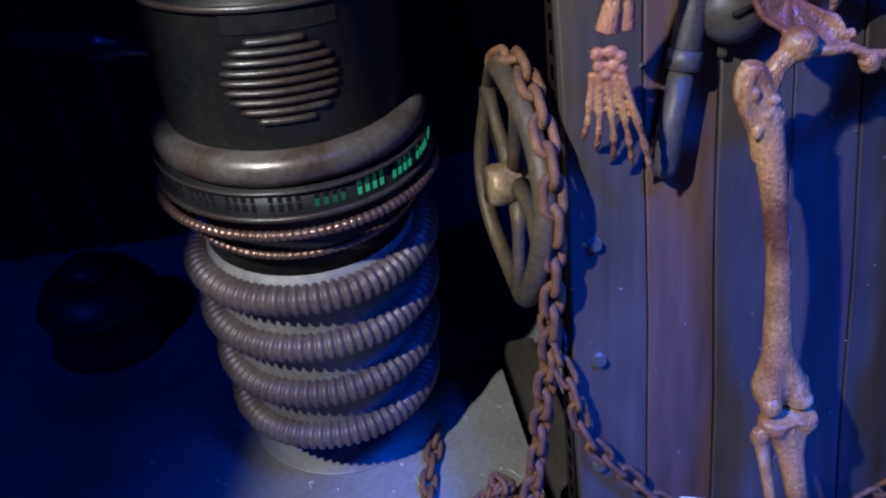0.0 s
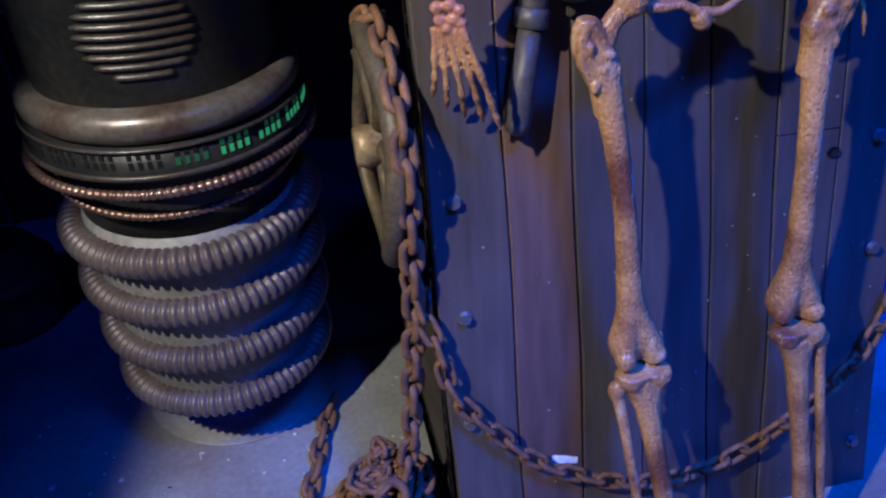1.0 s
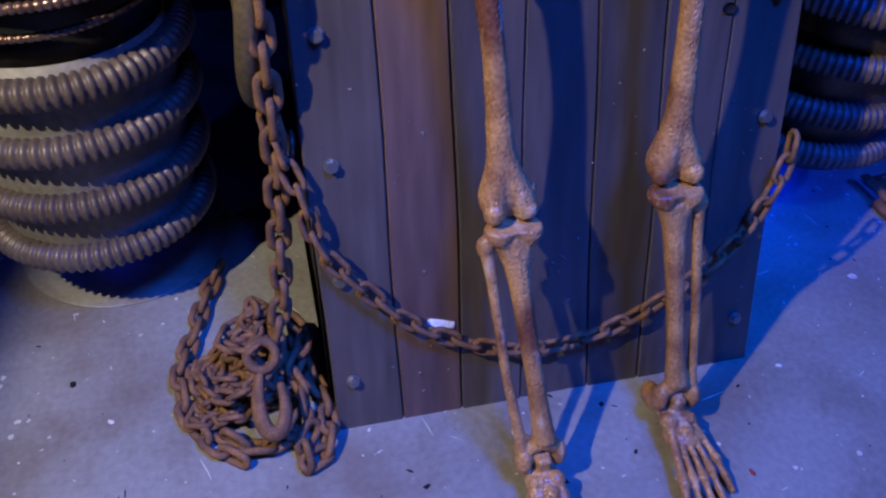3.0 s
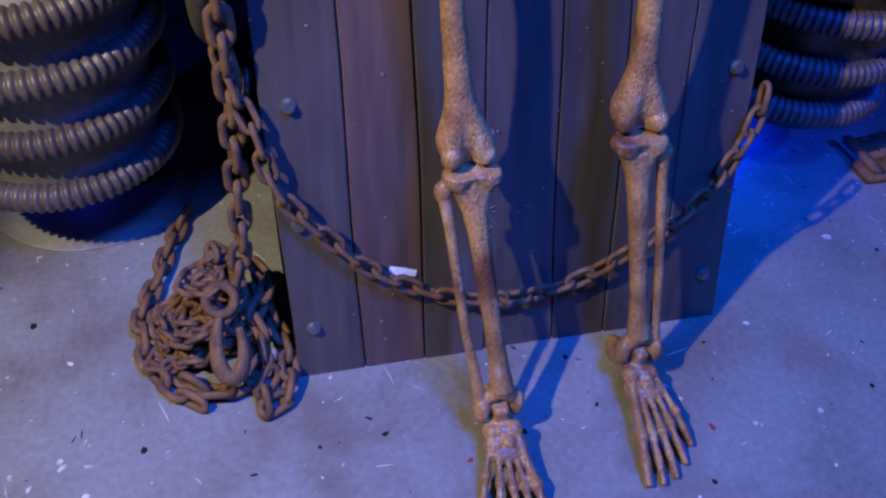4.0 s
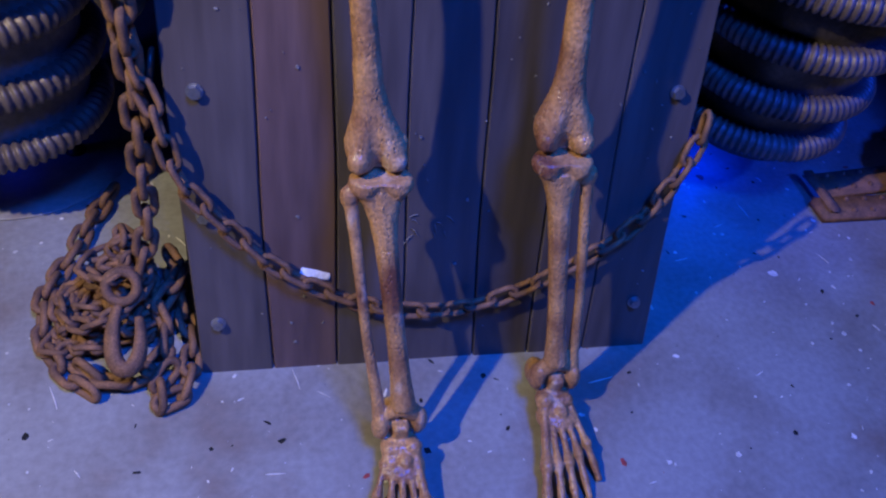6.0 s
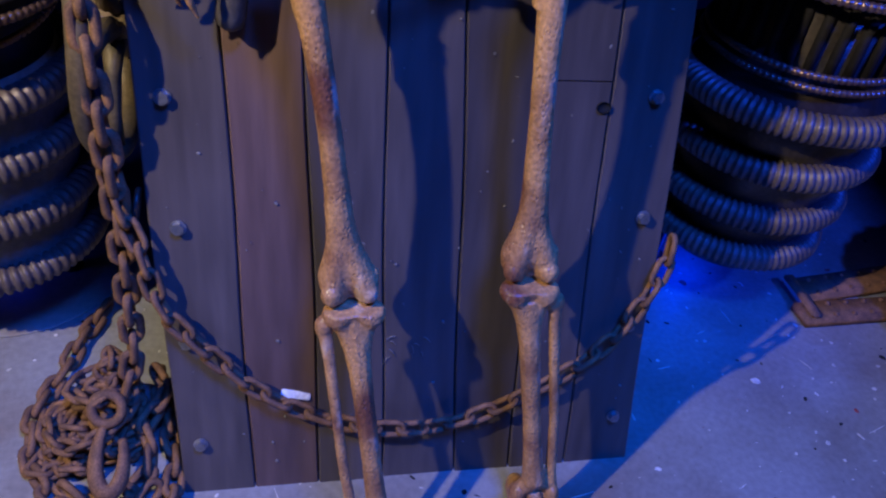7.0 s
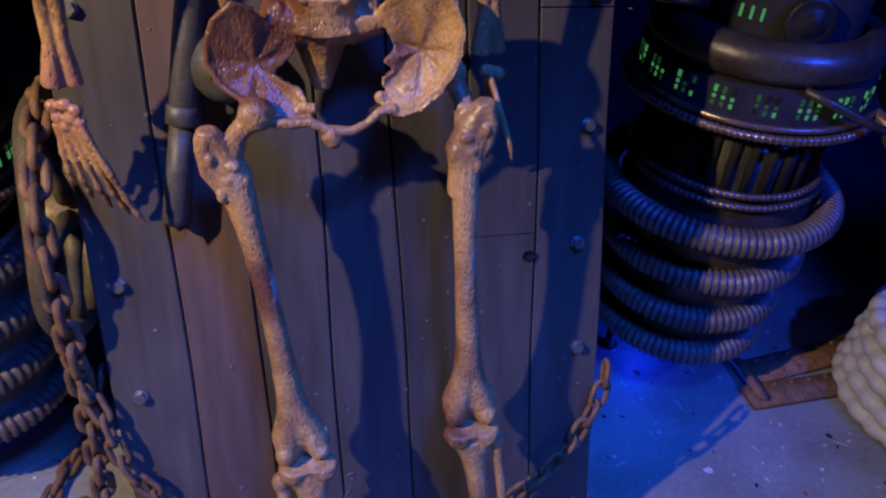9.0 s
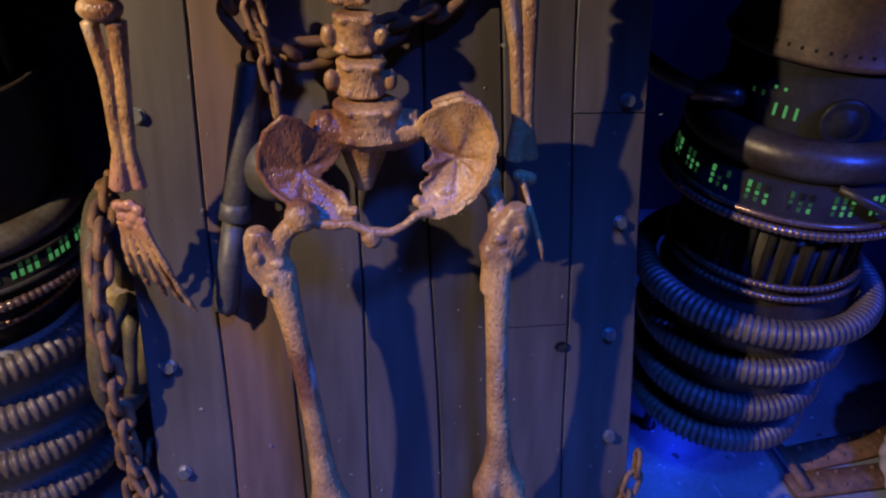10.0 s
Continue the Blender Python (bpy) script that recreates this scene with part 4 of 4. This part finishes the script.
weight = thing("iron_weight", "round dark iron shackle weight fixed to the planks", "iron weight")
bm = bmesh.new()
lathe(bm, [(0.0, 0.0), (0.028, 0.0), (0.036, 0.008), (0.041, 0.020), (0.040, 0.032), (0.034, 0.044), (0.023, 0.053), (0.010, 0.057), (0.0, 0.058)], 40)
ob = part("body", bm, IRON, weight)
ob.matrix_local = TILTED @ Matrix.Translation((0.182, -0.0015, 0.892)) @ Matrix.Rotation(radians(90), 4, "X")
bm = bmesh.new()
box(bm, -0.017, -0.061, -0.0035, 0.015, -0.052, 0.0035, bevel=0.001)
slit = part("slit", bm, LINER, weight, "dark slot in the ball")
slit.matrix_local = TILTED @ Matrix.Translation((0.182, -0.0015, 0.892)) @ Matrix.Rotation(radians(-18), 4, "Y")
lug = bmesh.new()
box(lug, -0.005, -0.014, 0, 0.005, -0.002, 0.022, bevel=0.002)
lug_me = finish(lug, "lug", IRON, False)
for q in (-40, 140, 180, 220, 60):
    piece("lug", lug_me, weight, TILTED @ Matrix.Translation((0.182, 0, 0.892)) @ Matrix.Rotation(radians(q), 4, "Y") @ Matrix.Translation((0, 0, 0.036)))

upper = thing("waist_chain", "heavy rusty chain slung behind the skeleton", "chain")
BIG = link_mesh(0.044, 0.040, 0.0068, RUST)
chain(upper, [on_board(0.09, 1.25, 0.015), on_board(0.125, 1.13, 0.03), on_board(0.148, 1.075, 0.045), on_board(0.175, 1.045, 0.045), on_board(0.209, 1.03, 0.04), on_board(0.25, 1.033, 0.03), on_board(0.30, 1.05, 0.03), on_board(0.40, 1.1, 0.02), on_board(0.52, 1.25, 0.02)], 0.044, BIG, 45, 0.2, 3)
dangle = thing("short_chain", "short length of thinner rusty chain hanging down", "chain")
chain(dangle, [on_board(0.166, 1.09, 0.06), on_board(0.172, 1.07, 0.062), on_board(0.180, 1.03, 0.06), on_board(0.186, 0.99, 0.06), on_board(0.188, 0.945, 0.058)], 0.032, link_mesh(0.032, 0.027, 0.004, RUST), 20, 0.2, 9)

chip_bm = bmesh.new()
box(chip_bm, -0.022, -0.003, -0.006, 0.022, 0.003, 0.006, Matrix.Translation((0.169, 0.040, 0.170)) @ Matrix.Rotation(radians(17), 4, "Y") @ Matrix.Rotation(radians(-40), 4, "X"), bevel=0.0015)
tagged(part("paper_tag", chip_bm, CHIP, None, smooth=False), "small white paper tag lodged on the chain", "tag")

# ---- right side: rusty rails and white hose ----
rails = thing("rusty_track", "two rusty toothed steel bars lying on the floor", "steel track")


def rail_bar(p, q, w, h):
    p, q = Vector(p), Vector(q)
    d = (q - p)
    m = Matrix.Translation(p) @ Matrix.Rotation(math.atan2(d.y, d.x), 4, "Z")
    bm = bmesh.new()
    box(bm, 0, -w / 2, 0, d.length, w / 2, h, m, 0.004)
    part("bar", bm, RUST, rails)
    rivet = bmesh.new()
    bmesh.ops.create_uvsphere(rivet, u_segments=10, v_segments=6, radius=0.006)
    me = finish(rivet, "rivet", RUST)
    for k in range(int(d.length / 0.045)):
        for s in (-1, 1):
            piece("rivet", me, rails, m @ Matrix.Translation((0.03 + k * 0.045, s * w * 0.28, h)))


rail_bar((1.26, 0.372, 0), (1.72, 0.43, 0), 0.07, 0.02)
rail_bar((1.215, 0.300, 0), (1.70, 0.315, 0), 0.06, 0.022)
bm = bmesh.new()
box(bm, 1.226, 0.275, 0.0235, 1.252, 0.405, 0.034, bevel=0.005)
part("end_plate", bm, RUST, rails)
bm = bmesh.new()
box(bm, 1.30, 0.335, 0, 1.72, 0.352, 0.016, Matrix.Translation((0, -0.02, 0)), 0.002)
part("strip", bm, STEEL, rails, "bare steel strip")
coil = thing("white_hose_coil", "coil of white ribbed plastic hose on the floor", "hose")
for k, (R, z) in enumerate(((0.215, 0.024), (0.222, 0.066), (0.218, 0.108), (0.208, 0.150), (0.205, 0.192))):
    bm = hose_ring(R, 0.024, z, 0.05, 0.004 * (k % 2))
    ob = part("turn", bm, WHITE_HOSE, coil)
    ob.location = (1.655 + 0.008 * (k % 3), 0.215 - 0.01 * (k % 2), 0)

# ---- far side: pot, pipe stub and ribbed panel ----
pot = thing("flanged_drum", "low dark flanged drum standing on the floor in shadow", "drum", at=(-0.86, 0.86, 0))
bm = bmesh.new()
lathe(bm, [(0.0, 0.0), (0.13, 0.0), (0.135, 0.01), (0.125, 0.02), (0.118, 0.10), (0.125, 0.115), (0.13, 0.125), (0.12, 0.14), (0.10, 0.17), (0.06, 0.175), (0.0, 0.175)], 64)
part("body", bm, DARK_STEEL, pot)
ring_part("rim", pot, 0.127, 0.006, 0.12, DARK_STEEL)
bm = bmesh.new()
lathe(bm, [(0.0, 0.175), (0.05, 0.175), (0.055, 0.20), (0.045, 0.215), (0.0, 0.216)], 32)
part("cap", bm, DARK_STEEL, pot)
stub = thing("pipe_stub", "dull copper pipe stub with a flange on the machine", "pipe")
bm = bmesh.new()
sweep(bm, [(-0.50, 0.47, 0.80), (-0.56, 0.50, 0.80), (-0.57, 0.505, 0.80), (-0.60, 0.52, 0.80), (-0.61, 0.525, 0.80), (-0.72, 0.58, 0.80)], [0.014, 0.014, 0.024, 0.024, 0.014, 0.014], 14)
part("tube", bm, COPPER, stub)
panel = thing("ribbed_panel", "dark vertical ribbed sheet metal panel in shadow", "panel")
bm = bmesh.new()
box(bm, -2.2, 1.25, 0.0, -0.62, 1.28, 2.2)
part("sheet", bm, BLACK_METAL, panel, smooth=False)
rib = bmesh.new()
box(rib, -0.008, 1.235, 0.0, 0.008, 1.2495, 2.2, bevel=0.003)
rib_me = finish(rib, "rib", WORN_METAL, False)
for k in range(12):
    piece("rib", rib_me, panel, Matrix.Translation((-0.68 - k * 0.125, 0, 0)))


# ---- paint flecks on the floor ----
def flecks(name, label, mat, count, seed, size, zone):
    rnd = random.Random(seed)
    bm = bmesh.new()
    for k in range(count):
        x, y = rnd.uniform(*zone[0]), rnd.uniform(*zone[1])
        r = size * rnd.uniform(0.2, 1.0) ** 1.5
        if rnd.random() < 0.06:
            r *= 1.9
        n, q0, stretch = rnd.randint(5, 8), rnd.uniform(0, 6.3), rnd.uniform(0.15, 1.0)
        ring = []
        for j in range(n):
            q = 2 * math.pi * j / n
            rr = r * rnd.uniform(0.6, 1.2)
            px, py = rr * math.cos(q), rr * stretch * math.sin(q)
            ring.append((x + px * math.cos(q0) - py * math.sin(q0), y + px * math.sin(q0) + py * math.cos(q0)))
        low = [bm.verts.new((a, b, 0.0)) for a, b in ring]
        top = [bm.verts.new((x + (a - x) * 0.85, y + (b - y) * 0.85, 0.0006)) for a, b in ring]
        bm.faces.new(top)
        for j in range(n):
            bm.faces.new((low[j], low[(j + 1) % n], top[(j + 1) % n], top[j]))
    tagged(part(name, bm, mat, None, smooth=False), label, "paint flecks", kind="stuff")


ZONE = ((-0.75, 1.7), (-0.75, 0.6))
flecks("pale_flecks", "pale paint flecks and chips on the concrete floor", PALE_PAINT, 1100, 11, 0.0062, ZONE)
flecks("dark_flecks", "dark paint spots and crumbs on the concrete floor", LINER, 280, 12, 0.0082, ZONE)
flecks("red_flecks", "dull red paint flecks on the concrete floor", RED_PAINT, 45, 13, 0.010, ZONE)

# chips and scratches on the planks
rnd = random.Random(21)
bm = bmesh.new()
for k in range(150):
    u, v = rnd.uniform(0.0, 0.69), rnd.uniform(0.04, 1.15)
    r, q0, stretch = 0.0035 * rnd.uniform(0.25, 1) ** 1.6, rnd.uniform(0, 6.3), rnd.uniform(0.2, 1.0)
    ring = []
    for j in range(6):
        q = math.pi * j / 3
        a, b = r * rnd.uniform(0.6, 1.2) * math.cos(q), r * stretch * rnd.uniform(0.6, 1.2) * math.sin(q)
        ring.append(bm.verts.new((u + a * math.cos(q0) - b * math.sin(q0), -0.0016, v + a * math.sin(q0) + b * math.cos(q0))))
    bm.faces.new(ring)
    out = bmesh.ops.extrude_face_region(bm, geom=[ring[0].link_faces[0]])["geom"]
    bmesh.ops.translate(bm, verts=[g for g in out if isinstance(g, bmesh.types.BMVert)], vec=(0, 0.002, 0))
for k in range(9):
    u, v = 0.325 + rnd.uniform(-0.02, 0.03), 0.242 + rnd.uniform(-0.025, 0.03)
    d = Vector((rnd.uniform(-1, 1), 0, rnd.uniform(-1, 1))).normalized() * rnd.uniform(0.008, 0.02)
    p = Vector((u, -0.0012, v))
    sweep(bm, [p, p + d * 0.5 + Vector((0, 0, 0.002)), p + d], [0.0004, 0.0009, 0.0003], 5)
chips = part("paint_chips", bm, SCRATCH, board, smooth=False)
tagged(chips, "small pale chips and scratches", kind="stuff")
bm = bmesh.new()
lathe(bm, [(0.0, 0.0), (0.007, 0.0), (0.0085, 0.001), (0.0095, 0.0), (0.0095, 0.003)], 16)
ob = part("knot_hole", bm, LINER, board, "dark torn screw hole")
ob.matrix_local = Matrix.Translation((0.571, -0.0015, 0.612)) @ Matrix.Rotation(radians(90), 4, "X") @ Matrix.Diagonal((1.0, 0.8, 1, 1))

rnd = random.Random(33)
bm = bmesh.new()
for k in range(60):
    x, y, q = rnd.uniform(-0.6, 1.5), rnd.uniform(-0.7, 0.3), rnd.choice((-0.8, -0.6, 0.2, 1.9)) + rnd.uniform(-0.3, 0.3)
    length = rnd.uniform(0.012, 0.05)
    d = Vector((math.cos(q), math.sin(q), 0))
    p = Vector((x, y, 0.0002))
    sweep(bm, [p, p + d * length * 0.4 + Vector((0.001, 0, 0)), p + d * length], [0.0004, 0.0011, 0.0004], 5)
tagged(part("scuff_marks", bm, PALE_PAINT, None, smooth=False), "thin pale scuff marks scratched on the concrete floor", "scuff marks", kind="stuff")
